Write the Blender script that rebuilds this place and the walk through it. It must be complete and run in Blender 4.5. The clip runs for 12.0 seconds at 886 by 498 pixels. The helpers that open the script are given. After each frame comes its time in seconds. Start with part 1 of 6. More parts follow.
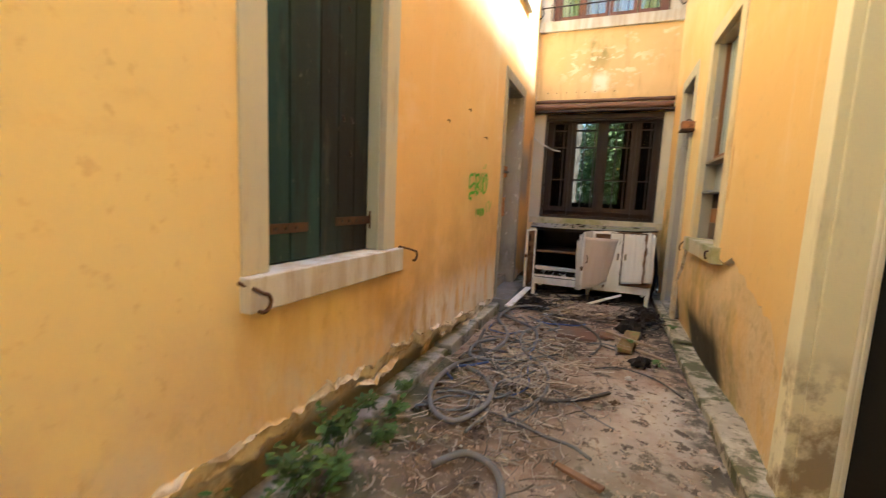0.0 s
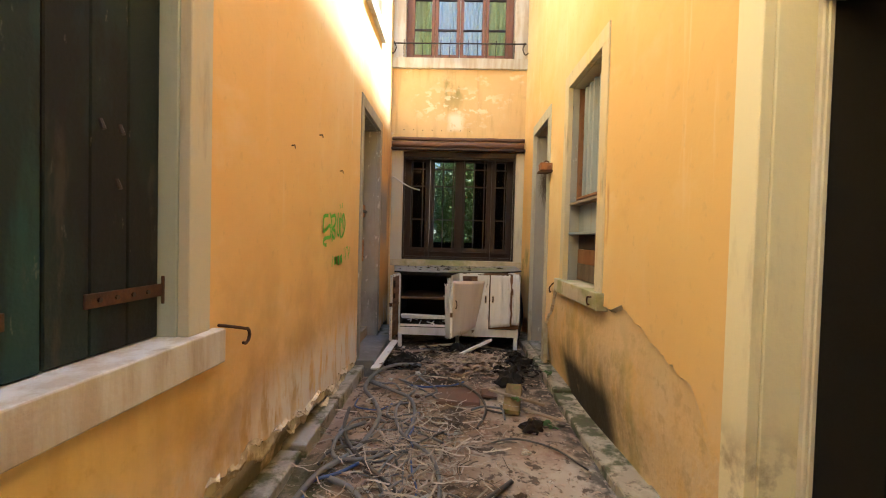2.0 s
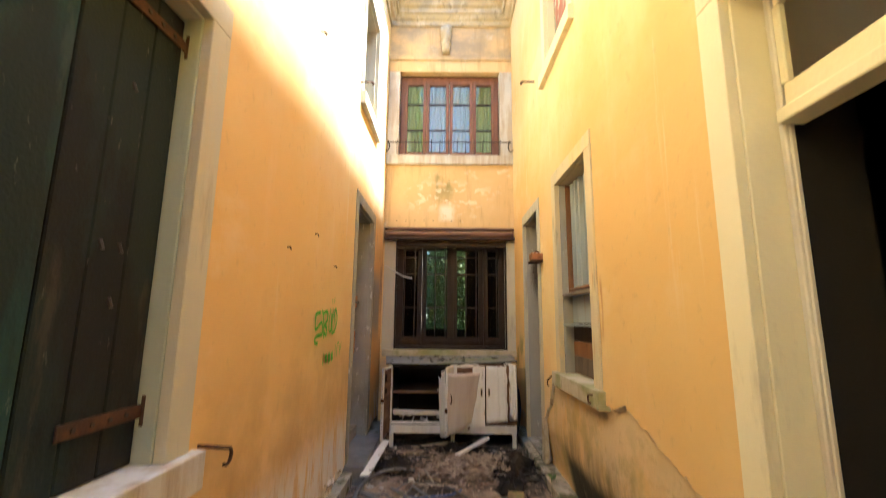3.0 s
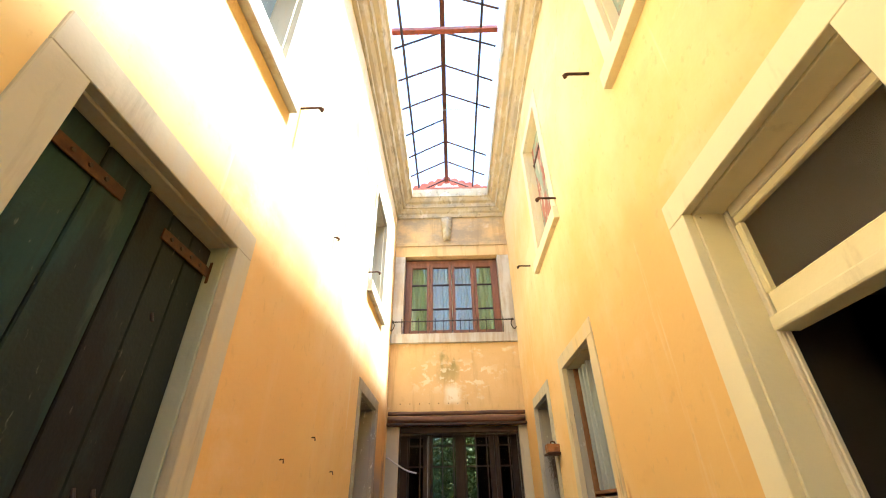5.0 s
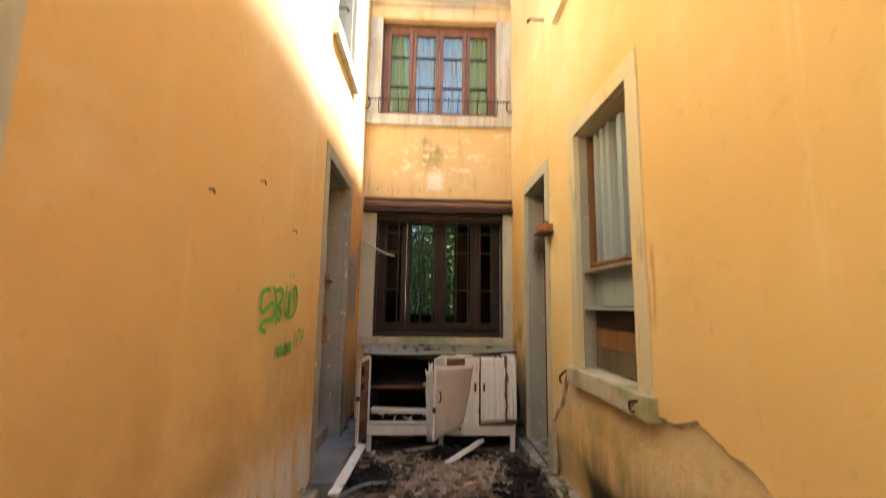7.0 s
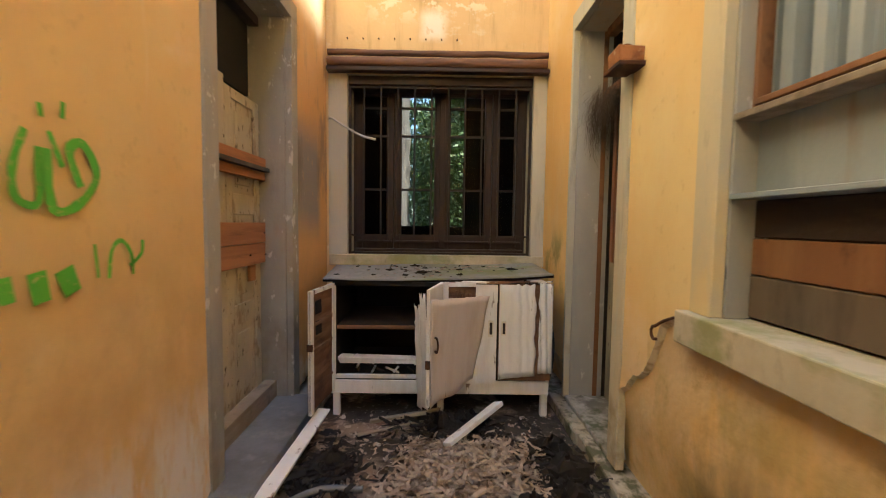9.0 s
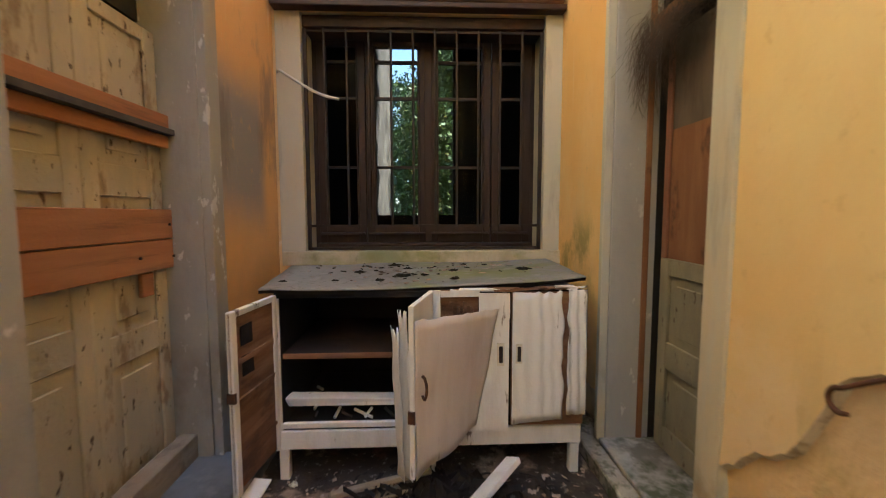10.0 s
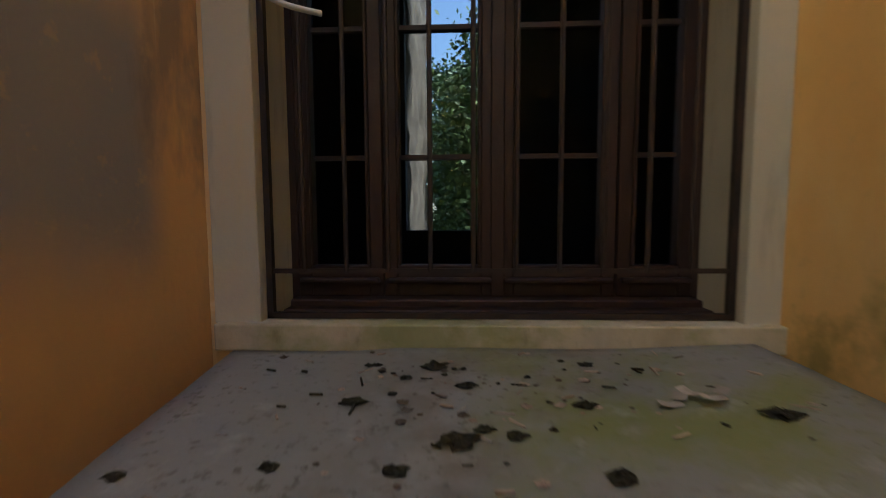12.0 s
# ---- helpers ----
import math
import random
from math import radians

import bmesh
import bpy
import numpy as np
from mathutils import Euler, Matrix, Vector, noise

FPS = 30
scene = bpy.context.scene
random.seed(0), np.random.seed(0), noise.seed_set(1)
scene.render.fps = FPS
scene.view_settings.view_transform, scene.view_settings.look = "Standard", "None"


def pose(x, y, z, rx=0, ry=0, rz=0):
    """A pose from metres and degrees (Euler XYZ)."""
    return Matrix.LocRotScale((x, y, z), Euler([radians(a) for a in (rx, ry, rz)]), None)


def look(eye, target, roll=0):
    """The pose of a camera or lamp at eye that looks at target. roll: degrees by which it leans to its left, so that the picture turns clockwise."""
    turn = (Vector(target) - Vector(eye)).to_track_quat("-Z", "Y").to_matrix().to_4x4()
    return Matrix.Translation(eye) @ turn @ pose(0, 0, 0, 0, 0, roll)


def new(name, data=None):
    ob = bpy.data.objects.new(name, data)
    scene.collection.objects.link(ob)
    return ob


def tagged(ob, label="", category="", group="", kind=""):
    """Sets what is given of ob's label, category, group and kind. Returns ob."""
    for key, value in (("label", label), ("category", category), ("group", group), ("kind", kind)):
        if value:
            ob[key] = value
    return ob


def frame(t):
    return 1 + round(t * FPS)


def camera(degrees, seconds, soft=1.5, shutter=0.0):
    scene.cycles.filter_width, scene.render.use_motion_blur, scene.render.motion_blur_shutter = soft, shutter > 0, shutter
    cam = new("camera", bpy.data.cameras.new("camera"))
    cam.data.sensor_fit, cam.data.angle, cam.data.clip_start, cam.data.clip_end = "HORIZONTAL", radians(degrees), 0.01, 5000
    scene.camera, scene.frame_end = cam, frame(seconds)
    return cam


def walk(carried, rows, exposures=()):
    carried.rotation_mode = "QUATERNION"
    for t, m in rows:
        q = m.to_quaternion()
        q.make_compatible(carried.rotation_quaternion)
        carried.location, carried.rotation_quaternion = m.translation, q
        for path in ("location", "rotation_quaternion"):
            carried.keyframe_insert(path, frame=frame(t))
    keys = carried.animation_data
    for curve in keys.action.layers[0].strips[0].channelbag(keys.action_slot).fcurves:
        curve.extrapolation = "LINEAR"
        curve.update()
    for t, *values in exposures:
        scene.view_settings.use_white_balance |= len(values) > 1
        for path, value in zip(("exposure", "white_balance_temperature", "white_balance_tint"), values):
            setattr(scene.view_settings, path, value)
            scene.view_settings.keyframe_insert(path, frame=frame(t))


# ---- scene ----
cam = camera(93.1, 12.0, soft=1.0, shutter=0.4)
PATH = [
    (0, (1.137, 0.516, 1.237), (0.423, 2.367, 0.987), 2.5),
    (0.5, (1.028, 0.737, 1.257), (0.604, 2.685, 1.092), 1.5),
    (1, (0.952, 0.94, 1.258), (0.662, 2.913, 1.106), 1.5),
    (1.5, (0.935, 1.082, 1.286), (0.713, 3.069, 1.232), 1.7),
    (2, (0.903, 1.139, 1.293), (0.855, 3.137, 1.243), 1.5),
    (2.5, (0.887, 1.153, 1.312), (0.870, 3.153, 1.297), 1.5),
    (3, (0.881, 1.138, 1.395), (0.869, 3.11, 1.727), 0.6),
    (3.5, (0.880, 1.123, 1.444), (0.861, 3.026, 2.058), 0.0),
    (5.3, (0.892, 1.067, 1.561), (0.869, 2.745, 2.648), -1.1),
    (5.5, (0.860, 1.066, 1.536), (0.872, 2.741, 2.629), -1.2),
    (6, (0.834, 1.237, 1.495), (0.856, 2.996, 2.447), -1.8),
    (6.5, (0.853, 1.541, 1.462), (0.843, 3.41, 2.173), -0.5),
    (7, (0.822, 1.895, 1.365), (0.892, 3.876, 1.634), 0.9),
    (7.5, (0.803, 2.245, 1.308), (0.887, 4.242, 1.268), 0.9),
    (7.7, (0.808, 2.396, 1.304), (0.894, 4.393, 1.231), 0.2),
    (9.3, (0.970, 3.65, 1.252), (0.987, 5.645, 1.113), 0.9),
    (9.5, (0.961, 3.822, 1.241), (1.000, 5.816, 1.088), 1.0),
    (10, (0.960, 4.21, 1.233), (1.043, 6.201, 1.067), -0.1),
    (10.5, (0.950, 4.556, 1.255), (0.954, 6.554, 1.164), 0.2),
    (11, (0.948, 4.925, 1.248), (0.927, 6.921, 1.129), -0.1),
    (11.5, (0.899, 5.287, 1.292), (0.897, 7.28, 1.119), -0.5),
    (12, (0.842, 5.639, 1.338), (0.758, 7.632, 1.184), -0.3),
]
walk(cam, [(t, look(eye, target, roll)) for t, eye, target, roll in PATH],
     exposures=[(0.0, 3.52, 5550, 5), (1.0, 3.37, 5600, 5), (2.5, 3.38, 5650, 5), (5.5, 3.15, 5650, 5), (7.5, 3.3, 5650, 5), (9.5, 3.35, 5650, 5), (10.5, 3.33, 5500, 5), (11.0, 3.05, 5500, 5), (11.5, 2.78, 5550, 5), (12.0, 2.3, 5400, 5)])

# ---- light: clear sky and a high sun that comes in over the roof edge on the +x side ----
SUN = Vector((1.0, -0.06, 2.15)).normalized()
sky_world = bpy.data.worlds.new("sky")
scene.world = sky_world
sky_world.use_nodes = True
sky_tree = sky_world.node_tree
sky_node = sky_tree.nodes.new("ShaderNodeTexSky")
sky_node.sky_type = "NISHITA"
sky_node.sun_disc = False
sky_node.sun_elevation = math.asin(SUN.z)
sky_node.sun_rotation = math.atan2(SUN.x, SUN.y)
sky_tree.links.new(sky_node.outputs[0], sky_tree.nodes["Background"].inputs[0])
sky_tree.nodes["Background"].inputs[1].default_value = 0.12
sun_data = bpy.data.lights.new("sun", "SUN")
sun_data.energy, sun_data.angle, sun_data.color = 4.0, radians(4.0), (1.0, 0.95, 0.86)
sun_lamp = new("sun", sun_data)
sun_lamp.matrix_world = look(SUN * 30, (0, 0, 0))


# ---- materials ----
def mat(name, base, layers=(), rough=0.85, bump=0.3, bscale=60.0, metal=0.0, coarse=0.0, spread=0.0):
    """layers: (colour, (sx, sy, sz), low, high, amount, windows); windows: (axis, from, to, softness)."""
    m = bpy.data.materials.new(name)
    m.use_nodes = True
    nt = m.node_tree
    N, K = nt.nodes, nt.links
    bsdf = N["Principled BSDF"]
    bsdf.inputs["Roughness"].default_value = rough
    bsdf.inputs["Metallic"].default_value = metal
    co = N.new("ShaderNodeTexCoord").outputs["Object"]
    xyz = N.new("ShaderNodeSeparateXYZ")
    K.new(co, xyz.inputs[0])
    rgb = N.new("ShaderNodeRGB")
    rgb.outputs[0].default_value = (*base, 1)
    col = rgb.outputs[0]
    for k, lay in enumerate(layers):
        colour, sc, lo, hi, amt = lay[:5]
        mp = N.new("ShaderNodeMapping")
        mp.inputs["Scale"].default_value = sc
        mp.inputs["Location"].default_value = (3.1 * k, 1.7 * k, 5.3 * k)
        K.new(co, mp.inputs[0])
        nz = N.new("ShaderNodeTexNoise")
        nz.inputs["Scale"].default_value = 1.0
        nz.inputs["Detail"].default_value = 6.0
        nz.inputs["Roughness"].default_value = 0.62
        K.new(mp.outputs[0], nz.inputs["Vector"])
        mr = N.new("ShaderNodeMapRange")
        mr.inputs["From Min"].default_value, mr.inputs["From Max"].default_value = lo, hi
        mr.inputs["To Max"].default_value = amt
        K.new(nz.outputs[0], mr.inputs["Value"])
        fac = mr.outputs[0]
        for ax, a, b, sft in (lay[5] if len(lay) > 5 else ()):
            for edge, rev in ((a, False), (b, True)):
                if edge is None:
                    continue
                wob = N.new("ShaderNodeMath")
                wob.operation = "MULTIPLY_ADD"
                K.new(nz.outputs[0], wob.inputs[0])
                wob.inputs[1].default_value = 1.6 * sft
                K.new(xyz.outputs["XYZ".index(ax)], wob.inputs[2])
                w = N.new("ShaderNodeMapRange")
                w.interpolation_type = "SMOOTHSTEP"
                c = edge + 0.8 * sft
                w.inputs["From Min"].default_value, w.inputs["From Max"].default_value = c - sft, c + sft
                if rev:
                    w.inputs["To Min"].default_value, w.inputs["To Max"].default_value = 1.0, 0.0
                K.new(wob.outputs[0], w.inputs["Value"])
                mu = N.new("ShaderNodeMath")
                mu.operation = "MULTIPLY"
                K.new(fac, mu.inputs[0])
                K.new(w.outputs[0], mu.inputs[1])
                fac = mu.outputs[0]
        mx = N.new("ShaderNodeMix")
        mx.data_type = "RGBA"
        K.new(fac, mx.inputs["Factor"])
        K.new(col, mx.inputs["A"])
        mx.inputs["B"].default_value = (*colour, 1)
        col = mx.outputs["Result"]
    if spread:
        oi = N.new("ShaderNodeObjectInfo")
        gi = N.new("ShaderNodeNewGeometry")
        ad = N.new("ShaderNodeMath")
        ad.operation = "ADD"
        K.new(oi.outputs["Random"], ad.inputs[0])
        K.new(gi.outputs["Random Per Island"], ad.inputs[1])
        mr = N.new("ShaderNodeMapRange")
        mr.inputs["From Max"].default_value = 2.0
        mr.inputs["To Min"].default_value, mr.inputs["To Max"].default_value = 1 - spread, 1 + spread
        K.new(ad.outputs[0], mr.inputs["Value"])
        hs = N.new("ShaderNodeHueSaturation")
        K.new(mr.outputs[0], hs.inputs["Value"])
        K.new(col, hs.inputs["Color"])
        col = hs.outputs[0]
    K.new(col, bsdf.inputs["Base Color"])
    if bump:
        nz = N.new("ShaderNodeTexNoise")
        nz.inputs["Scale"].default_value = bscale
        nz.inputs["Detail"].default_value = 5.0
        K.new(co, nz.inputs["Vector"])
        bp = N.new("ShaderNodeBump")
        bp.inputs["Strength"].default_value = bump
        bp.inputs["Distance"].default_value = 0.004
        K.new(nz.outputs[0], bp.inputs["Height"])
        last = bp
        if coarse:
            n2 = N.new("ShaderNodeTexNoise")
            n2.inputs["Scale"].default_value = bscale / 9
            n2.inputs["Detail"].default_value = 3.0
            K.new(co, n2.inputs["Vector"])
            b2 = N.new("ShaderNodeBump")
            b2.inputs["Strength"].default_value = coarse
            b2.inputs["Distance"].default_value = 0.02
            K.new(n2.outputs[0], b2.inputs["Height"])
            K.new(bp.outputs[0], b2.inputs["Normal"])
            last = b2
        K.new(last.outputs[0], bsdf.inputs["Normal"])
    return m


OCHRE = (0.80, 0.59, 0.24)
PALE = (0.83, 0.68, 0.38)
plaster = mat("ochre_plaster", OCHRE, [
    (PALE, (0.7, 0.7, 0.55), 0.40, 0.70, 0.75),
    ((0.76, 0.48, 0.20), (1.6, 1.6, 0.7), 0.52, 0.75, 0.6),
    ((0.76, 0.47, 0.17), (0.55, 0.55, 0.45), 0.46, 0.64, 0.5),
    ((0.86, 0.74, 0.50), (1.1, 1.1, 1.6), 0.58, 0.66, 0.5),
    ((0.84, 0.69, 0.33), (0.6, 0.6, 0.5), 0.26, 0.50, 0.85, [("Y", None, 1.6, 0.5)]),
    ((0.76, 0.45, 0.15), (0.5, 0.5, 0.5), 0.34, 0.58, 0.6, [("Y", 2.7, None, 0.6), ("Z", None, 3.4, 0.8)]),
    ((0.78, 0.48, 0.16), (0.5, 0.5, 0.5), 0.22, 0.44, 0.55, [("X", 1.5, None, 0.05), ("Y", None, 3.75, 0.12), ("Z", None, 2.88, 0.08)]),
    ((0.85, 0.64, 0.38), (4, 4, 0.9), 0.58, 0.76, 0.3),
    ((0.56, 0.30, 0.11), (3.0, 3.0, 4.0), 0.62, 0.8, 0.3),
    ((0.70, 0.52, 0.33), (5, 5, 4), 0.38, 0.62, 0.55, [("Z", None, 0.75, 0.22)]),
    ((0.40, 0.27, 0.14), (14, 14, 10), 0.56, 0.72, 0.5, [("Z", None, 0.5, 0.16)]),
    ((0.26, 0.25, 0.07), (6, 6, 2), 0.52, 0.58, 0.55, [("X", 1.5, None, 0.05), ("Y", 3.5, 5.2, 0.25), ("Z", None, 0.8, 0.2)]),
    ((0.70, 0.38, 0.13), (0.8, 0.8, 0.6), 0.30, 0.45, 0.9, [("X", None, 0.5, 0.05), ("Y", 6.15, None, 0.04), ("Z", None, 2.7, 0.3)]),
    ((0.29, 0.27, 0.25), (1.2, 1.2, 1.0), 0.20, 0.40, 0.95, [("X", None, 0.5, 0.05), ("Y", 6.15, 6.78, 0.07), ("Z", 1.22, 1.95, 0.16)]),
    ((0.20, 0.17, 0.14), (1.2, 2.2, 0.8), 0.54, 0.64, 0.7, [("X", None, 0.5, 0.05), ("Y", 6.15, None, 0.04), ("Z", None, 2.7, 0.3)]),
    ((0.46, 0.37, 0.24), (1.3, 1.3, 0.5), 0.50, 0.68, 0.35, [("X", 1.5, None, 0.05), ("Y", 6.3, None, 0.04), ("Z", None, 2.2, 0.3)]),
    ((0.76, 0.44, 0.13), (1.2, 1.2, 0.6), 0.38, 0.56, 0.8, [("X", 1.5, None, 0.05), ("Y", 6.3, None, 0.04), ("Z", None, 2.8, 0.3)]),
    ((0.22, 0.21, 0.06), (4, 4, 3), 0.46, 0.60, 0.7, [("X", 1.5, None, 0.05), ("Y", 6.35, None, 0.04), ("Z", 0.8, 1.2, 0.1)]),
    ((0.58, 0.36, 0.15), (4, 4, 0.9), 0.50, 0.64, 0.4, [("X", None, 0.5, 0.05), ("Y", 1.6, 2.9, 0.08), ("Z", 0.2, 0.80, 0.12)]),
    ((0.48, 0.20, 0.06), (16, 16, 1.5), 0.42, 0.56, 0.8, [("X", 1.5, None, 0.05), ("Y", 3.80, 3.92, 0.02), ("Z", 1.30, 1.66, 0.06)]),
    ((0.55, 0.33, 0.13), (1.8, 1.8, 1.5), 0.42, 0.62, 0.75, [("X", None, 0.5, 0.05), ("Y", 2.8, None, 0.6), ("Z", None, 1.2, 0.4)]),
    ((0.72, 0.62, 0.47), (5, 5, 3), 0.46, 0.60, 0.75, [("X", None, 0.5, 0.05), ("Z", None, 0.48, 0.12)]),
    ((0.42, 0.26, 0.11), (2.5, 2.5, 2.0), 0.46, 0.60, 0.65, [("X", None, 0.5, 0.05), ("Y", 2.6, 4.6, 0.3), ("Z", None, 0.72, 0.2)]),
    ((0.82, 0.78, 0.73), (11, 11, 2.6), 0.40, 0.52, 0.9, [("X", None, 0.5, 0.05), ("Y", 3.1, 5.3, 0.3), ("Z", None, 0.52, 0.16)]),
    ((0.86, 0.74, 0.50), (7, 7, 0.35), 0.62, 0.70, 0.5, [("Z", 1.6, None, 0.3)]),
    # Upper walls coloured paler, painting in the wash of strong light there.
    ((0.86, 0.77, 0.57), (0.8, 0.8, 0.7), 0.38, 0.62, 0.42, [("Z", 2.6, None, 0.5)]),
    ((0.60, 0.40, 0.17), (18, 18, 14), 0.60, 0.68, 0.35),
], bump=0.25, bscale=45, coarse=0.12)
back_plaster = mat("weathered_ochre_plaster", (0.72, 0.51, 0.25), [
    ((0.80, 0.60, 0.33), (1.2, 1.2, 1.0), 0.42, 0.66, 0.7),
    ((0.84, 0.76, 0.58), (4, 4, 6), 0.60, 0.70, 0.8),
    ((0.42, 0.26, 0.11), (9, 9, 0.8), 0.52, 0.72, 0.6),
    ((0.38, 0.25, 0.12), (3, 3, 3), 0.58, 0.78, 0.5),
    ((0.27, 0.25, 0.10), (4, 4, 2), 0.5, 0.62, 0.8, [("X", 0.7, 1.0, 0.08), ("Z", 3.2, 3.75, 0.2)]),
    ((0.38, 0.31, 0.22), (2, 2, 3), 0.42, 0.62, 0.8, [("Z", 5.3, None, 0.1)]),
    ((0.88, 0.84, 0.74), (9, 9, 9), 0.36, 0.46, 0.95, [("X", 0.80, 0.99, 0.05), ("Z", 2.80, 3.02, 0.05)]),
    ((0.85, 0.78, 0.62), (7, 7, 9), 0.54, 0.58, 0.8, [("X", 0.4, 1.5, 0.2), ("Z", 3.0, 3.35, 0.12)]),
], bump=0.35, bscale=40, coarse=0.2)
render_coat = mat("bare_lime_render", (0.72, 0.54, 0.32), [
    ((0.75, 0.59, 0.38), (2, 2, 2), 0.40, 0.62, 0.8),
    ((0.74, 0.50, 0.20), (2.5, 2.5, 1.5), 0.54, 0.60, 0.7),
    ((0.48, 0.33, 0.17), (10, 10, 10), 0.56, 0.66, 0.5),
    ((0.22, 0.22, 0.06), (3.5, 3.5, 2.5), 0.46, 0.60, 0.65, [("X", 1.5, None, 0.05), ("Y", 3.4, 5.3, 0.3), ("Z", None, 0.75, 0.15)]),
    ((0.77, 0.50, 0.20), (1.2, 1.2, 0.8), 0.46, 0.60, 0.7, [("X", 1.5, None, 0.05), ("Z", None, 0.7, 0.2)]),
    ((0.20, 0.15, 0.08), (6, 6, 1.2), 0.40, 0.60, 0.7, [("X", 1.5, None, 0.05), ("Y", 3.6, 4.9, 0.2), ("Z", None, 0.56, 0.16)]),
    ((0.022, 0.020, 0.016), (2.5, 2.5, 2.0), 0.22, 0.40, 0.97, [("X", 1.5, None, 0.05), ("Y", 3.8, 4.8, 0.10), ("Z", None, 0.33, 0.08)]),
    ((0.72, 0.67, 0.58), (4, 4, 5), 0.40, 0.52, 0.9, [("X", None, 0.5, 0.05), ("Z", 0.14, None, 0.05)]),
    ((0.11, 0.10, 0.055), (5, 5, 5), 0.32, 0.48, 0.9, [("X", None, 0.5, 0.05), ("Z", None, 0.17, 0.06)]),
], bump=0.9, bscale=35, coarse=0.7)
lime_edge = mat("broken_lime_plaster_edge", (0.70, 0.62, 0.48), [((0.38, 0.28, 0.17), (14, 14, 14), 0.48, 0.60, 0.8)], bump=0.5)
stone_trim = mat("painted_stone_surround", (0.55, 0.52, 0.42), [
    ((0.50, 0.48, 0.40), (2, 2, 1), 0.42, 0.65, 0.7),
    ((0.40, 0.44, 0.36), (1.5, 1.5, 0.8), 0.50, 0.70, 0.5),
    ((0.62, 0.46, 0.23), (3, 3, 0.7), 0.52, 0.62, 0.45),
    ((0.30, 0.27, 0.21), (12, 12, 2), 0.56, 0.74, 0.6),
    ((0.33, 0.24, 0.13), (6, 6, 6), 0.48, 0.66, 0.75, [("Z", None, 0.45, 0.12)]),
], bump=0.3, bscale=50, coarse=0.1)
cream_trim = mat("cream_painted_surround", (0.82, 0.74, 0.52), [
    ((0.77, 0.69, 0.48), (2, 2, 1), 0.42, 0.65, 0.7),
    ((0.48, 0.40, 0.26), (9, 9, 2), 0.58, 0.74, 0.5),
    ((0.27, 0.19, 0.11), (7, 7, 6), 0.42, 0.58, 0.9, [("Z", None, 0.62, 0.14)]),
], bump=0.3, bscale=50, coarse=0.12)
grey_trim = mat("grey_cement_jamb", (0.40, 0.38, 0.335), [
    ((0.31, 0.30, 0.275), (2, 2, 1), 0.42, 0.62, 0.8),
    ((0.44, 0.34, 0.22), (2.5, 2.5, 1.2), 0.54, 0.64, 0.6),
    ((0.22, 0.18, 0.14), (4, 4, 1), 0.55, 0.72, 0.6),
    ((0.66, 0.64, 0.60), (16, 16, 9), 0.61, 0.65, 0.85),
    ((0.17, 0.14, 0.11), (3, 3, 2), 0.44, 0.60, 0.6, [("Z", None, 0.7, 0.2)]),
], bump=0.4, bscale=40, coarse=0.2)
sage_trim = mat("sage_grey_painted_reveal", (0.40, 0.44, 0.36), [
    ((0.48, 0.50, 0.42), (2, 2, 1), 0.42, 0.62, 0.8),
    ((0.24, 0.25, 0.20), (8, 8, 2), 0.58, 0.72, 0.6)], bump=0.3, bscale=50)
warm_trim = mat("ochre_stained_cement_band", (0.66, 0.56, 0.36), [
    ((0.54, 0.49, 0.37), (2, 2, 0.8), 0.44, 0.62, 0.7),
    ((0.74, 0.55, 0.24), (2.5, 2.5, 0.8), 0.50, 0.62, 0.7),
    ((0.46, 0.22, 0.08), (12, 12, 1.2), 0.58, 0.68, 0.6, [("Z", 1.2, 1.75, 0.1)]),
    ((0.30, 0.26, 0.18), (12, 12, 3), 0.58, 0.72, 0.6)], bump=0.35, bscale=50, coarse=0.12)
lilac_trim = mat("lilac_grey_cement_jamb", (0.44, 0.42, 0.385), [
    ((0.36, 0.345, 0.33), (2, 2, 0.8), 0.42, 0.60, 0.8),
    ((0.56, 0.44, 0.28), (3, 3, 1), 0.54, 0.66, 0.6),
    ((0.62, 0.60, 0.56), (14, 14, 8), 0.63, 0.68, 0.8),
    ((0.20, 0.17, 0.14), (4, 4, 1), 0.54, 0.70, 0.6)], bump=0.4, bscale=40, coarse=0.2)
sill_stone = mat("weathered_sill_stone", (0.60, 0.59, 0.57), [
    ((0.44, 0.36, 0.27), (9, 9, 1.2), 0.44, 0.60, 0.75),
    ((0.72, 0.70, 0.66), (3, 3, 3), 0.52, 0.7, 0.6),
    ((0.18, 0.15, 0.11), (14, 14, 3), 0.6, 0.75, 0.5),
], bump=0.35, bscale=60, coarse=0.1)
mossy_stone = mat("mossy_sill_stone", (0.55, 0.49, 0.36), [
    ((0.38, 0.32, 0.20), (5, 5, 3), 0.46, 0.66, 0.7),
    ((0.20, 0.24, 0.05), (3, 3, 4), 0.50, 0.64, 0.6),
    ((0.12, 0.10, 0.06), (12, 12, 6), 0.6, 0.75, 0.5),
], bump=0.4, bscale=50, coarse=0.15)
green_wood = mat("green_painted_boards", (0.006, 0.034, 0.033), [
    ((0.014, 0.056, 0.053), (4, 4, 0.8), 0.46, 0.66, 0.8),
    ((0.005, 0.011, 0.010), (5, 5, 0.9), 0.48, 0.60, 0.85),
    ((0.030, 0.050, 0.044), (14, 14, 3), 0.58, 0.66, 0.7),
    ((0.14, 0.15, 0.12), (34, 34, 9), 0.66, 0.72, 0.7),
], rough=0.85, bump=0.4, bscale=80)
